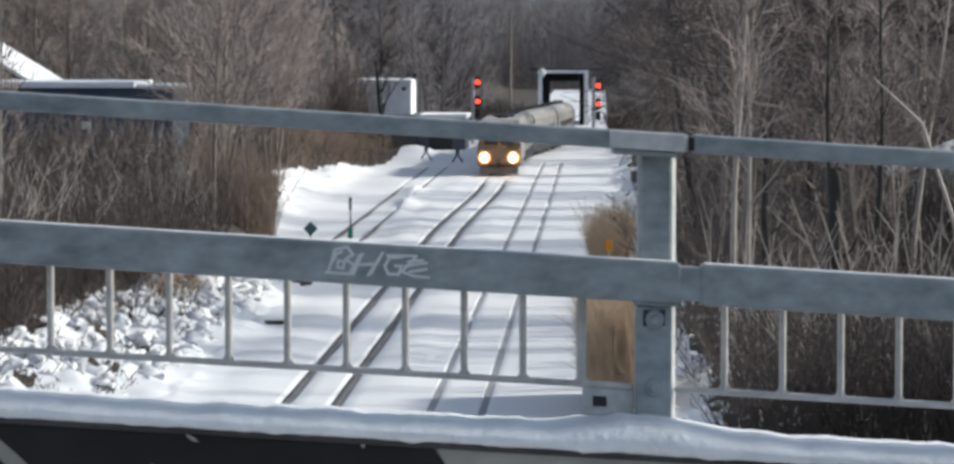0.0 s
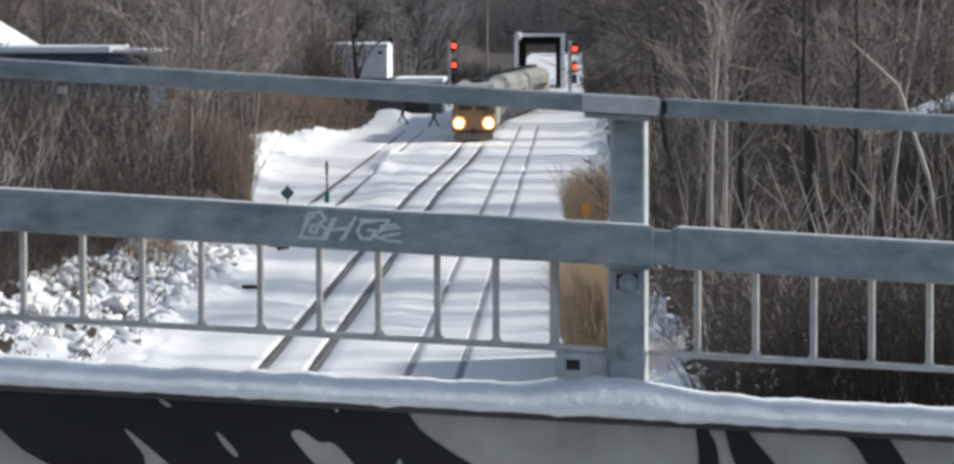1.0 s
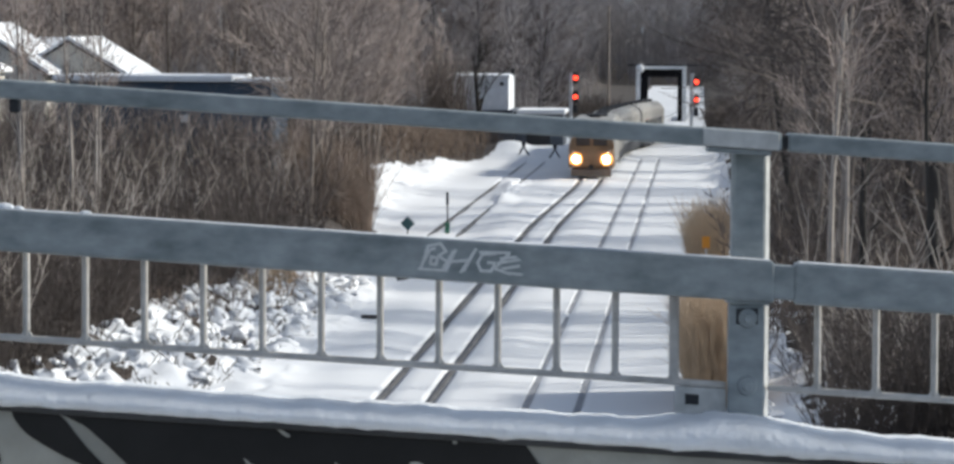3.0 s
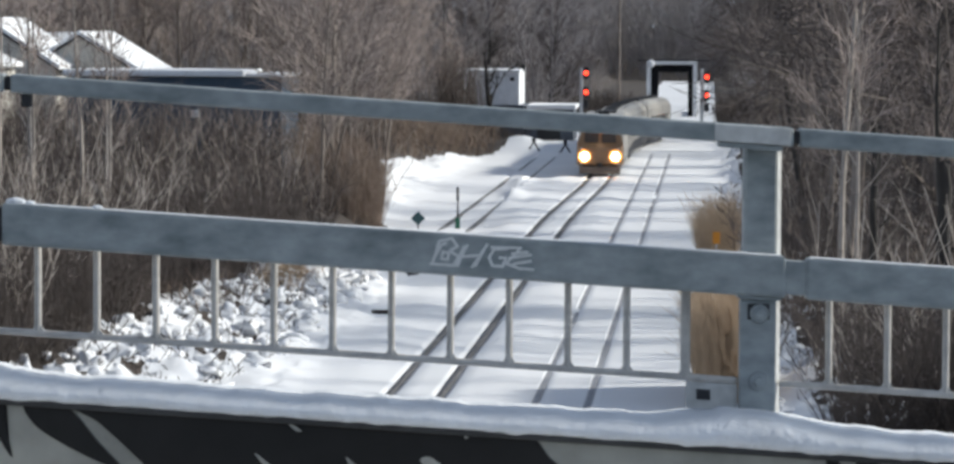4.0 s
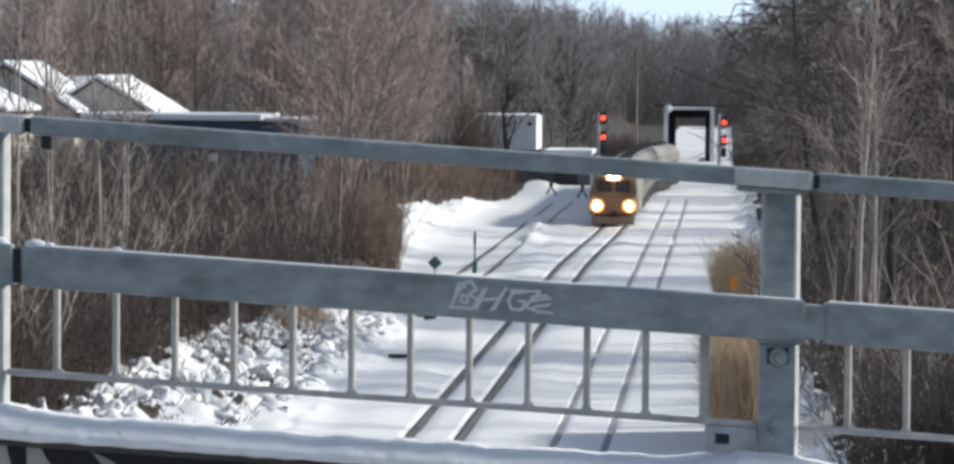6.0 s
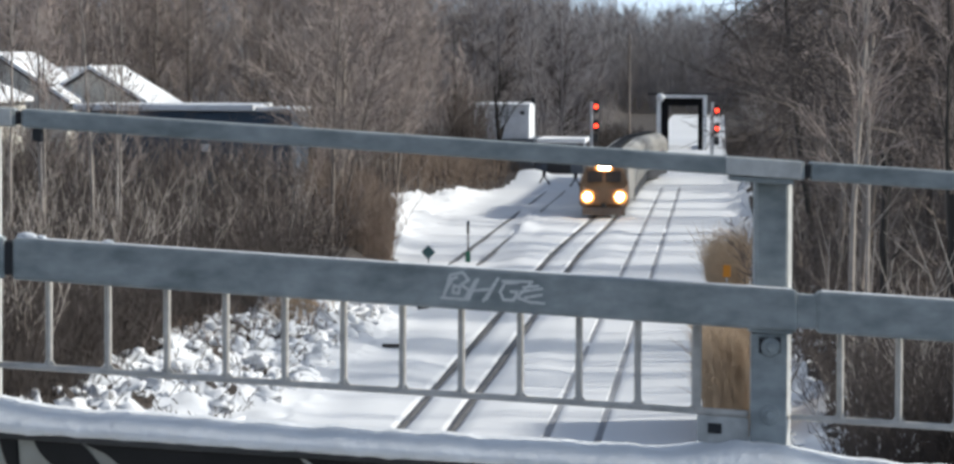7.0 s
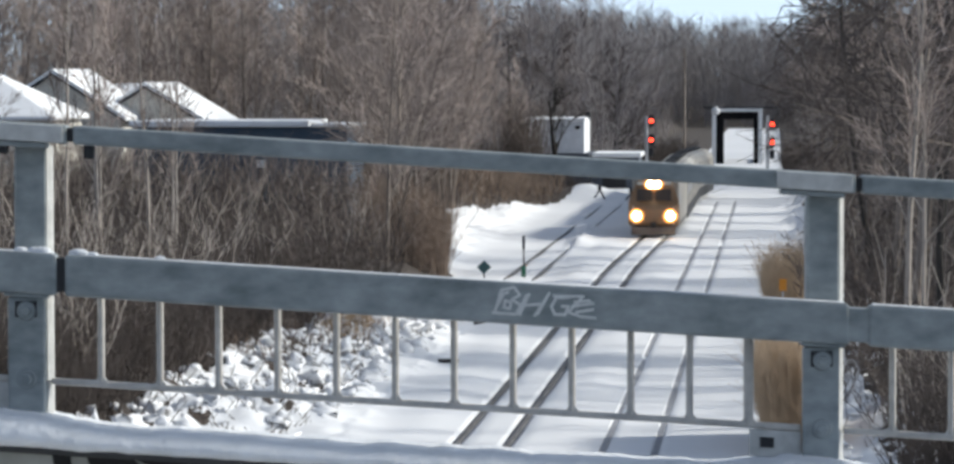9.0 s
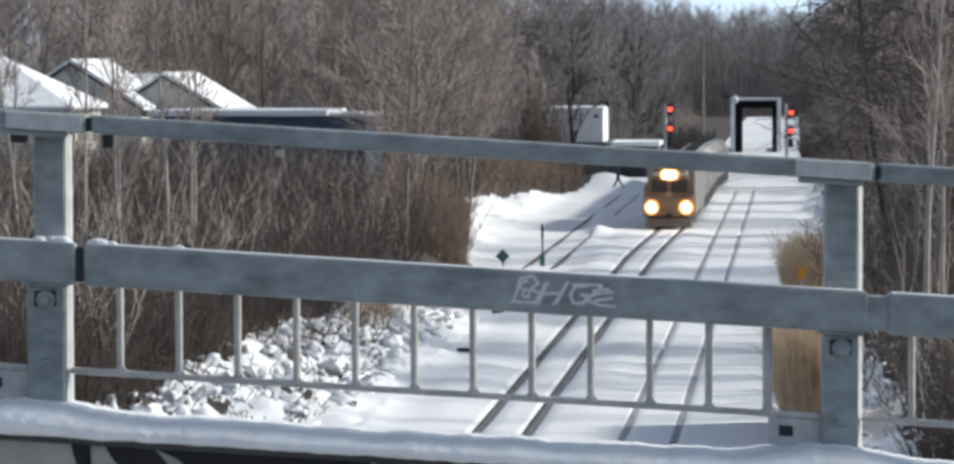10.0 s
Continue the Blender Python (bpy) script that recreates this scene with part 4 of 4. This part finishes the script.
def build_loco():
    t = thing("locomotive", pose(0, 0, 0), "brown and grey diesel locomotive with lit lamps", "locomotive", "train")
    cab = prism([(0.12, 0.75), (0.0, 1.1), (0.02, 2.05), (0.3, 2.3), (0.72, 3.2), (1.0, 3.75), (1.5, 4.12), (3.4, 4.2), (3.4, 0.75)], -1.6, 1.6, 0.22)
    for v in cab.verts:
        v.co.x *= 1.03 - 0.42 * smooth(2.2, 4.3, v.co.z)
        v.co.y += 0.18 * (v.co.x / 1.6) ** 2 if v.co.y < 1.5 else 0
    part("cab", cab, LAMPLIT_LOCO, t, "rounded cab front, browned by painted lamp glow")
    part("hood", prism([(3.41, 0.8), (3.41, 4.15), (3.8, 4.25), (18.6, 4.25), (19.0, 4.0), (19.0, 0.8)], -1.55, 1.55, 0.16), COACH, t, "pale grey hood")
    part("cab_roof", prism([(1.25, 4.13), (1.6, 4.24), (3.38, 4.3), (3.38, 4.22), (1.55, 4.15)], -1.0, 1.0), ROOF_GREY, t, "pale grey cab roof")
    for x in (-1, 1):
        boxed("cab_side_panel", (x * 1.66 - 0.02, x * 1.66 + 0.02, 0.9, 3.3, 0.9, 2.1), COACH, t, "pale grey side panel", 0.01)
    boxed("underframe", (-1.4, 1.4, 0.6, 18.9, 0.55, 0.745), STEEL_DARK, t, "", 0.03)
    part("pilot", prism([(-0.25, 0.2), (0.15, 0.22), (0.4, 0.74), (0.0, 0.74)], -1.45, 1.45, 0.04), PILOT, t, "grey-brown snow plough under the cab")
    boxed("coupler", (-0.16, 0.16, -0.45, 0.1, 0.75, 1.02), STEEL_DARK, t, "", 0.05)
    for x in (-0.72, 0.72):
        part("windshield", prism([(0.3, 2.42), (0.27, 2.43), (0.62, 3.18), (0.65, 3.17)], x * 0.86 - 0.5, x * 0.86 + 0.5), CAB_GLASS, t, "dark windshield pane")
        part("number_board", prism([(0.78, 3.42), (0.74, 3.44), (0.85, 3.66), (0.89, 3.64)], x - 0.25 + 0.12 * (1 if x > 0 else -1), x + 0.25 + 0.12 * (1 if x > 0 else -1)), BOARD, t, "small lit board above the windshield")
        lamp("ditch_light", x * 1.53, -0.06, 1.45, 0.27, t, "warm glowing ditch light")
    for x in (-0.2, 0.2):
        lamp("headlight", x, 0.62 - 0.02 * x, 3.5, 0.24, t, "warm glowing headlight")
    boxed("headlight_box", (-0.52, 0.52, 0.74, 1.1, 3.14, 3.72), LAMPLIT_LOCO, t, "", 0.06)
    for x in (-1.3, 1.3):
        bm = bmesh.new()
        rod(bm, (x, -0.12, 0.8), (x, -0.1, 2.1), 0.025, 0.025, 6)
        part("handrail", bm, STEEL_PALE, t)
    for x in (-1.602, 1.602):
        boxed("side_window", (x - 0.01, x + 0.01, 1.9, 3.0, 2.2, 2.9), GLASS_DARK, t)
    boxed("exhaust", (-0.4, 0.4, 9, 10.4, 4.2, 4.5), STEEL_DARK, t, "", 0.06)
    boxed("roof_fan", (-0.8, 0.8, 13, 16, 4.2, 4.4), STEEL_DARK, t, "", 0.06)
    for y in (4.2, 15.6):
        build_bogie(t, y)
    return t


def build_coach():
    t = thing("coach", pose(0, 0, 0), "pale grey passenger coach with snow on its roof", "coach", "train")
    ring = [(-1.5, 0.75), (-1.5, 3.3), (-1.3, 3.7), (-0.8, 3.93), (0, 4.0), (0.8, 3.93), (1.3, 3.7), (1.5, 3.3), (1.5, 0.75)]
    bm = bmesh.new()
    lo, hi = ([bm.verts.new((x, y, z)) for x, z in ring] for y in (0.35, 21.4))
    for i in range(len(ring)):
        j = (i + 1) % len(ring)
        bm.faces.new((lo[i], lo[j], hi[j], hi[i]))
    bm.faces.new(lo)
    bm.faces.new(hi)
    part("body", bm, COACH, t)
    snow = [(-1.28, 3.72), (-0.8, 3.95), (0, 4.02), (0.8, 3.95), (1.28, 3.72), (0.9, 4.03), (0, 4.12), (-0.9, 4.03)]
    bm = bmesh.new()
    lo, hi = ([bm.verts.new((x, y, z)) for x, z in snow] for y in (0.5, 21.2))
    for i in range(len(snow)):
        j = (i + 1) % len(snow)
        bm.faces.new((lo[i], lo[j], hi[j], hi[i]))
    part("roof_snow", bm, ROOF_GREY, t, "grey roof under thin dirty snow")
    pane = None
    for x in (-1.503, 1.503):
        for i in range(6):
            if pane is None:
                pane = boxed("window", (-0.012, 0.012, -0.7, 0.7, -0.3, 0.3), GLASS_DARK, t, "", 0.008)
                w = pane
            else:
                w = new("window", pane.data)
                w.parent = t
            w.location = (x, 4.3 + 2.6 * i, 2.35)
    for x in (-1.512, 1.512):
        # added dark strip paints the underframe's shade along the coach
        boxed("shade_strip", (x - 0.01, x + 0.01, 0.5, 21.3, 0.45, 1.25), STEEL_DARK, t, "dark strip painting the shade low on the coach side", 0.005)
        for i in range(8):
            boxed("side_rib", (x - 0.02, x + 0.02, 2.9 + 2.6 * i - 0.06, 2.9 + 2.6 * i + 0.06, 1.26, 3.4), ROOF_GREY, t, "", 0.01)
    for i in range(5):
        boxed("roof_vent", (-0.45, 0.45, 2.2 + 4.2 * i, 3.4 + 4.2 * i, 4.08, 4.3), STEEL_DARK, t, "dark roof vent", 0.06)
    boxed("end_door", (-0.45, 0.45, 0.3, 0.345, 0.9, 3.0), STEEL_DARK, t, "dark end door")
    boxed("underframe", (-1.3, 1.3, 0.6, 21.1, 0.5, 0.745), STEEL_DARK, t)
    for y in (3.2, 18.6):
        build_bogie(t, y)
    return t


train = [build_loco()] + [build_coach() for _ in range(3)]
FRONT = [(0.0, 269.0), (10.0, 227.0)]


# ---- buildings ----
SIDING_PALE = material("pale_siding", (0.7, 0.67, 0.6), 0.85, vary=0.15, scale=3, vec=(0.3, 0.3, 4))
SIDING_BLUE = material("blue_siding", (0.05, 0.085, 0.13), 0.7, vary=0.25, scale=2)
WALL_DARK = material("dark_wall", (0.085, 0.1, 0.125), 0.8, vary=0.3, scale=1.5)
TRIM_WHITE = material("white_trim", (0.75, 0.75, 0.73), 0.6, vary=0.1, scale=3)


def build_house(x, y, half, length, eave, ridge, label, turn=-3):
    """A house whose ridge runs away from the line of sight; eave and ridge are heights over its ground."""
    z = ground_z(x, y) - 0.4
    h = thing("house", pose(x, y, z, 0, 0, turn), label, "house", "houses behind the woods")
    bm = bmesh.new()
    prof = [(-half, 0), (half, 0), (half, eave), (0, ridge), (-half, eave)]
    lo, hi = ([bm.verts.new((px, yy, pz)) for px, pz in prof] for yy in (0, length))
    bm.faces.new(lo)
    bm.faces.new(hi)
    for i in range(5):
        bm.faces.new((lo[i], lo[(i + 1) % 5], hi[(i + 1) % 5], hi[i]))
    part("wall", bm, SIDING_PALE, h, "pale siding")
    over, rise = half + 0.45, (ridge - eave) / half
    for s in (-1, 1):
        for nm, lift, thick, mat in (("roof", 0.02, 0.18, STEEL_DARK), ("roof_snow", 0.205, 0.28, SNOW_CAP)):
            bm = bmesh.new()
            e = over - (0.12 if nm == "roof_snow" else 0)
            pts = [(0, ridge + lift), (s * e, ridge - e * rise + lift), (s * e, ridge - e * rise + lift + thick), (0, ridge + lift + thick)]
            y0, y1 = (-0.4, length + 0.4) if nm == "roof" else (-0.3, length + 0.3)
            lo, hi = ([bm.verts.new((px, yy, pz)) for px, pz in pts] for yy in (y0, y1))
            bm.faces.new(lo)
            bm.faces.new(hi)
            for i in range(4):
                bm.faces.new((lo[i], lo[(i + 1) % 4], hi[(i + 1) % 4], hi[i]))
            part(nm, bm, mat, h, "thick snow on the roof slope" if nm == "roof_snow" else "")
    for wx in (-half * 0.45, half * 0.45):
        w = boxed("window", (wx - 0.55, wx + 0.55, -0.06, -0.003, eave - 2.0, eave - 0.7), TRIM_WHITE, h, "white framed window", 0.01)
        boxed("pane", (wx - 0.45, wx + 0.45, -0.08, -0.062, eave - 1.9, eave - 0.8), GLASS_DARK, w)
    return h


def build_hip_house():
    x0, x1, y0, y1 = -70.0, -46.3, 226.0, 238.0
    h = thing("house", pose(0, 0, 0), "pale house with thick snow on its hipped roof", "house", "houses behind the woods")
    boxed("wall", (x0 + 0.5, x1 - 0.5, y0 + 0.5, y1 - 0.5, 1.0, 7.7), SIDING_PALE, h, "pale siding", 0.02)
    bm = bmesh.new()
    ring = [bm.verts.new(p) for p in ((x0, y0, 7.72), (x1, y0, 7.72), (x1, y1, 7.72), (x0, y1, 7.72))]
    lip = [bm.verts.new(p) for p in ((x0, y0, 8.0), (x1, y0, 8.0), (x1, y1, 8.0), (x0, y1, 8.0))]
    top = [bm.verts.new(p) for p in ((x0 + 6, 232, 11.3), (x1 - 6, 232, 11.3))]
    bm.faces.new(ring)
    for i in range(4):
        bm.faces.new((ring[i], ring[(i + 1) % 4], lip[(i + 1) % 4], lip[i]))
    bm.faces.new((lip[0], lip[1], top[1], top[0]))
    bm.faces.new((lip[1], lip[2], top[1]))
    bm.faces.new((lip[2], lip[3], top[0], top[1]))
    bm.faces.new((lip[3], lip[0], top[0]))
    bmesh.ops.bevel(bm, geom=bm.edges[:], offset=0.12, segments=2, affect="EDGES", profile=0.5)
    part("roof_snow", bm, SNOW_CAP, h, "thick snow over the hipped roof")
    return h


def build_long_building():
    z = 2.0
    h = thing("low_building", pose(0, 0, 0), "dark blue long building with flat snowy roof", "building")
    boxed("wall", (-41, -27.2, 225, 234, z - 2, 7.3), SIDING_BLUE, h, "dark blue metal wall", 0.03)
    boxed("roof_snow", (-41.2, -29.6, 224.6, 234.3, 7.33, 7.75), SNOW_CAP, h, "flat roof under snow", 0.1)
    boxed("roof_snow", (-29.5, -27.0, 224.6, 234.3, 7.32, 7.55), SNOW_CAP, h, "", 0.08)
    boxed("wall_lamp", (-33.0, -32.4, 224.7, 224.99, 4.75, 5.2), TRIM_WHITE, h, "small white wall lamp", 0.04)
    return h


def build_shed():
    h = thing("trackside_shed", pose(0, 0, 0), "dark trackside shed with broad snow-covered roof", "shed")
    boxed("wall", (-24.5, -17.3, 331, 343, -0.5, 3.3), WALL_DARK, h, "dark blue-grey wall", 0.03)
    boxed("upper_wall", (-23.6, -17.75, 331.2, 341, 3.31, 6.3), PARAPET_SNOW, h, "whitish snow-blown upper wall", 0.04)
    boxed("roof_snow", (-23.8, -17.65, 330.9, 341.3, 6.31, 6.62), SNOW_CAP, h, "snow on the roof", 0.1)
    boxed("wall_hatch", (-18.6, -18.2, 331.1, 331.19, 5.6, 5.9), STEEL_DARK, h)
    boxed("chimney", (-17.9, -17.5, 337.0, 337.6, 6.4, 7.1), STEEL_DARK, h, "", 0.02)
    boxed("annex_wall", (-17.2, -12.7, 332, 341, -0.5, 2.9), WALL_DARK, h, "dark low annex", 0.03)
    boxed("annex_snow", (-17.03, -12.5, 331.7, 341.3, 2.93, 3.35), SNOW_CAP, h, "snow on the flat annex roof", 0.08)
    for x in (-21.5, -15.0):
        boxed("door", (x - 1.1, x + 1.1, 330.93 if x < -20 else 331.93, 330.99 if x < -20 else 331.99, -0.4, 2.3), STEEL_DARK, h, "dark closed door")
    return h


build_hip_house()
build_house(-53.0, 258, 5.2, 11, 3.8, 7.1, "pale gabled house with snowy roof")
build_house(-46.8, 262, 4.4, 11, 3.75, 6.4, "grey gabled house with snowy roof")
build_house(-48.6, 279, 4.6, 9, 3.6, 6.4, "pale house with snow on its broadside roof", 87)
build_house(17.4, 150, 4.9, 8, 2.9, 4.7, "grey house with snowy roof behind bare trees")
build_long_building()
build_shed()

def build_snag(x, y, top, girth=1.0):
    """A dead trunk broken off square, with the stub of a limb."""
    z = ground_z(x, y) - 0.3
    t = thing("dead_trunk", pose(x, y, z, 0, 0.5, 20), "dark dead trunk broken off at the top", "tree trunk")
    rng, V, F = random.Random(5), [], []
    h = top - z
    pts = [Vector((0.05 * math.sin(2.1 * i), 0.03 * math.cos(1.7 * i), h * i / 8)) for i in range(9)]
    tube(V, F, pts, [girth * r for r in (0.3, 0.25, 0.235, 0.23, 0.225, 0.22, 0.215, 0.21, 0.2)], 9)
    rim = len(V) - 9
    for i in range(9):
        V[rim + i].z += rng.uniform(-0.14, 0.1)
    F.append(tuple(range(rim, rim + 9)))
    link("trunk", V, F, DARK_BARK, t)
    V, F = [], []
    tube(V, F, [Vector((0.15, -0.1, h * 0.55)), Vector((0.5, -0.2, h * 0.6)), Vector((0.7, -0.2, h * 0.68))], [0.07 * girth, 0.05 * girth, 0.03 * girth], 6)
    link("limb_stub", V, F, DARK_BARK, t)
    return t


def build_leaning_trunk(x, y):
    """A pale thin trunk that has fallen against its neighbours."""
    z = ground_z(x + 3.2, y)
    V, F = [], []
    foot, head = Vector((11.9, y, z - 0.2)), Vector((8.75, y, 9.3))
    mid = Vector((10.35, y, 7.8))
    tube(V, F, [foot, foot.lerp(mid, 0.5) + Vector((0.25, 0, 0.2)), mid, mid.lerp(head, 0.5), head], [0.09, 0.075, 0.06, 0.05, 0.025], 7)
    return tagged(link("leaning_trunk", V, F, PALE_BARK, smooth=True), "thin pale dead trunk leaning among dark trees", "tree trunk")


def build_pole(x, y, h):
    p = thing("utility_pole", pose(x, y, ground_z(x, y) - 0.3), "tall weathered wooden pole beside the truss bridge", "utility pole")
    part("shaft", rod(bmesh.new(), (0, 0, 0), (0, 0, h), 0.17, 0.11, 10), BARK, p)
    return p


build_snag(7.07, 108, 6.55)
build_snag(5.0, 109, 7.7, 0.5)
build_leaning_trunk(8.7, 115)
build_pole(-10.7, 420, 14.0)

# ---- line-side things ----
GREEN = material("green_paint", (0.02, 0.16, 0.09), 0.5, vary=0.2, scale=4)
YELLOW = material("yellow_paint", (0.72, 0.27, 0.015), 0.5, vary=0.2, scale=4)
TEAL = material("dark_teal_paint", (0.03, 0.09, 0.1), 0.5, vary=0.2, scale=4)


def build_diamond(x, y):
    s = thing("diamond_sign", pose(x, y, ground_z(x, y) - 0.05), "small dark teal diamond sign on a post", "sign")
    part("post", rod(bmesh.new(), (0, 0.03, -0.2), (0, 0.03, 0.62), 0.035, 0.035, 8), STEEL_DARK, s)
    bm = bmesh.new()
    rod(bm, (0, -0.02, 0.6), (0, 0.0, 0.6), 0.38, 0.38, 4)
    part("plate", bm, TEAL, s, "dark teal diamond plate").rotation_euler = (0, 0, 0)
    return s


def build_stake(x, y):
    s = thing("marker_stake", pose(x, y, ground_z(x, y) - 0.05), "slim dark marker stake with a green foot", "marker")
    part("pole", rod(bmesh.new(), (0, 0, 0), (0, 0, 2.25), 0.045, 0.04, 8), STEEL_DARK, s)
    boxed("foot_plate", (-0.13, 0.13, -0.1, -0.05, 0.05, 0.62), GREEN, s, "green plate", 0.02)
    boxed("top_plate", (-0.07, 0.07, -0.09, -0.05, 1.55, 2.2), STEEL_DARK, s, "", 0.015)
    return s


def build_yellow(x, y):
    s = thing("trackside_marker", pose(x, y, ground_z(x, y) - 0.05), "small yellow marker plate among dry weeds", "marker")
    part("post", rod(bmesh.new(), (0, 0.03, -0.2), (0, 0.03, 1.55), 0.03, 0.03, 8), STEEL_PALE, s)
    boxed("plate", (-0.17, 0.17, -0.02, 0.0, 1.12, 1.66), YELLOW, s, "yellow plate", 0.008)
    return s


def build_switch_stand(x, y):
    s = thing("switch_stand", pose(x, y, ground_z(x, y) - 0.05), "dark low switch stand in the snow", "switch stand")
    bm = bmesh.new()
    for dx in (-0.45, 0.45):
        rod(bm, (dx, 0, 0), (0, 0, 0.75), 0.09, 0.07, 6)
    part("frame", bm, STEEL_DARK, s)
    boxed("target", (-0.16, 0.16, -0.05, 0.0, 0.75, 1.1), STEEL_DARK, s, "", 0.02)
    return s


build_diamond(-15.25, 186)
build_stake(-13.25, 187.3)
build_yellow(0.36, 158.5)
build_switch_stand(-12.1, 299)
build_switch_stand(-14.6, 296)


def build_log(x, y, ln, rz):
    bm = bmesh.new()
    rod(bm, (-ln / 2, 0, 0.06), (ln / 2, 0, 0.1), 0.11, 0.07, 8)
    o = part("fallen_branch", bm, DARK_BARK)
    o.matrix_world = pose(x, y, ground_z(x, y), 0, 0, rz)
    return tagged(o, "dark fallen branch lying on the snow", "branch")


build_log(-11.85, 128.6, 0.75, 4)
build_log(-12.8, 150, 0.9, 12)
build_log(-12.4, 149, 0.5, 30)

# ---- the car that passes on the bridge ----
CAR_WHITE = material("white_car_paint", (0.72, 0.76, 0.78), 0.25, vary=0.05, scale=2)
RUBBER = material("rubber", (0.02, 0.02, 0.02), 0.9, vary=0.2, scale=5)


def build_car():
    """A saloon that faces -x; its ground is z = 0."""
    c = thing("car", SKEW @ pose(50, 4.0, 8.66), "white saloon car driving over the bridge", "car")

    def side(profile, y0, y1, bevel):
        bm = prism(profile, y0, y1, bevel)
        for v in bm.verts:
            x, y, z = v.co
            v.co = (y, x * (1 - 0.3 * max(0.0, z - 0.95)), z)
        return bm
    part("body", side([(-2.25, 0.3), (-2.28, 0.6), (-2.1, 0.78), (-1.2, 0.92), (1.5, 0.98), (2.2, 0.96), (2.27, 0.6), (2.2, 0.3)], -0.88, 0.88, 0.1), CAR_WHITE, c, "", True)
    part("cabin", side([(-1.15, 0.9), (-0.5, 1.33), (-0.2, 1.4), (0.5, 1.42), (0.85, 1.38), (1.25, 1.24), (1.75, 0.95)], -0.76, 0.76, 0.06), CAR_WHITE, c, "rounded white roof", True)
    for y in (-0.77, 0.77):
        part("side_window", side([(-0.9, 0.98), (-0.42, 1.3), (0.75, 1.3), (1.3, 1.0)], y - 0.012, y + 0.012, 0), GLASS_DARK, c, "dark side window")
    part("windscreen", side([(-1.12, 0.95), (-1.15, 0.965), (-0.55, 1.345), (-0.53, 1.32)], -0.62, 0.62, 0), GLASS_DARK, c)
    part("rear_window", side([(1.02, 1.34), (1.04, 1.36), (1.66, 1.03), (1.64, 1.01)], -0.6, 0.6, 0), GLASS_DARK, c)
    for x in (-1.4, 1.35):
        for y in (-0.8, 0.8):
            w = part("wheel", rod(bmesh.new(), (x, y - 0.1, 0.32), (x, y + 0.1, 0.32), 0.32, 0.32, 24), RUBBER, c)
            part("rim", rod(bmesh.new(), (x, y - 0.11, 0.32), (x, y + 0.11, 0.32), 0.2, 0.2, 16), STEEL_PALE, w)
    for y in (-0.6, 0.6):
        boxed("tail_light", (2.24, 2.29, y - 0.2, y + 0.2, 0.7, 0.85), glowing("tail_lamp", (0.6, 0.02, 0.02), 0.4), c, "red tail light", 0.01)
        boxed("headlamp", (-2.3, -2.24, y - 0.2, y + 0.2, 0.62, 0.76), STEEL_PALE, c, "", 0.01)
    part("antenna", rod(bmesh.new(), (2.2, -0.62, 0.9), (1.956, -0.62, 1.48), 0.008, 0.006, 6), RUBBER, c, "thin black whip antenna")
    return c


car = build_car()


def motions():
    n = 20
    for k, wagon in enumerate(train):
        rows = []
        for i in range(n + 1):
            tm = 10.0 * i / n
            y = FRONT[0][1] + (FRONT[1][1] - FRONT[0][1]) * tm / 10 + (0 if k == 0 else 19.6 + 21.9 * (k - 1))
            ln = 19 if k == 0 else 21.7
            xa, xb = left_x(y + 2), left_x(y + ln - 2)
            rz = -math.degrees(math.atan2(xb - xa, ln - 4))
            rows.append((tm, pose(xa - (xb - xa) * 2 / (ln - 4), y, 0.0, 0, 0, rz)))
        walk(wagon, rows)
    rows = []
    for i in range(21):
        tm = 0.5 * i
        x = -1.68 - 12.0 * (tm - 4.3)
        rows.append((tm, SKEW @ pose(x, 3.55, 8.661 + GRADE * x, 0, math.degrees(math.atan(-GRADE)), 0)))
    walk(car, rows)


motions()
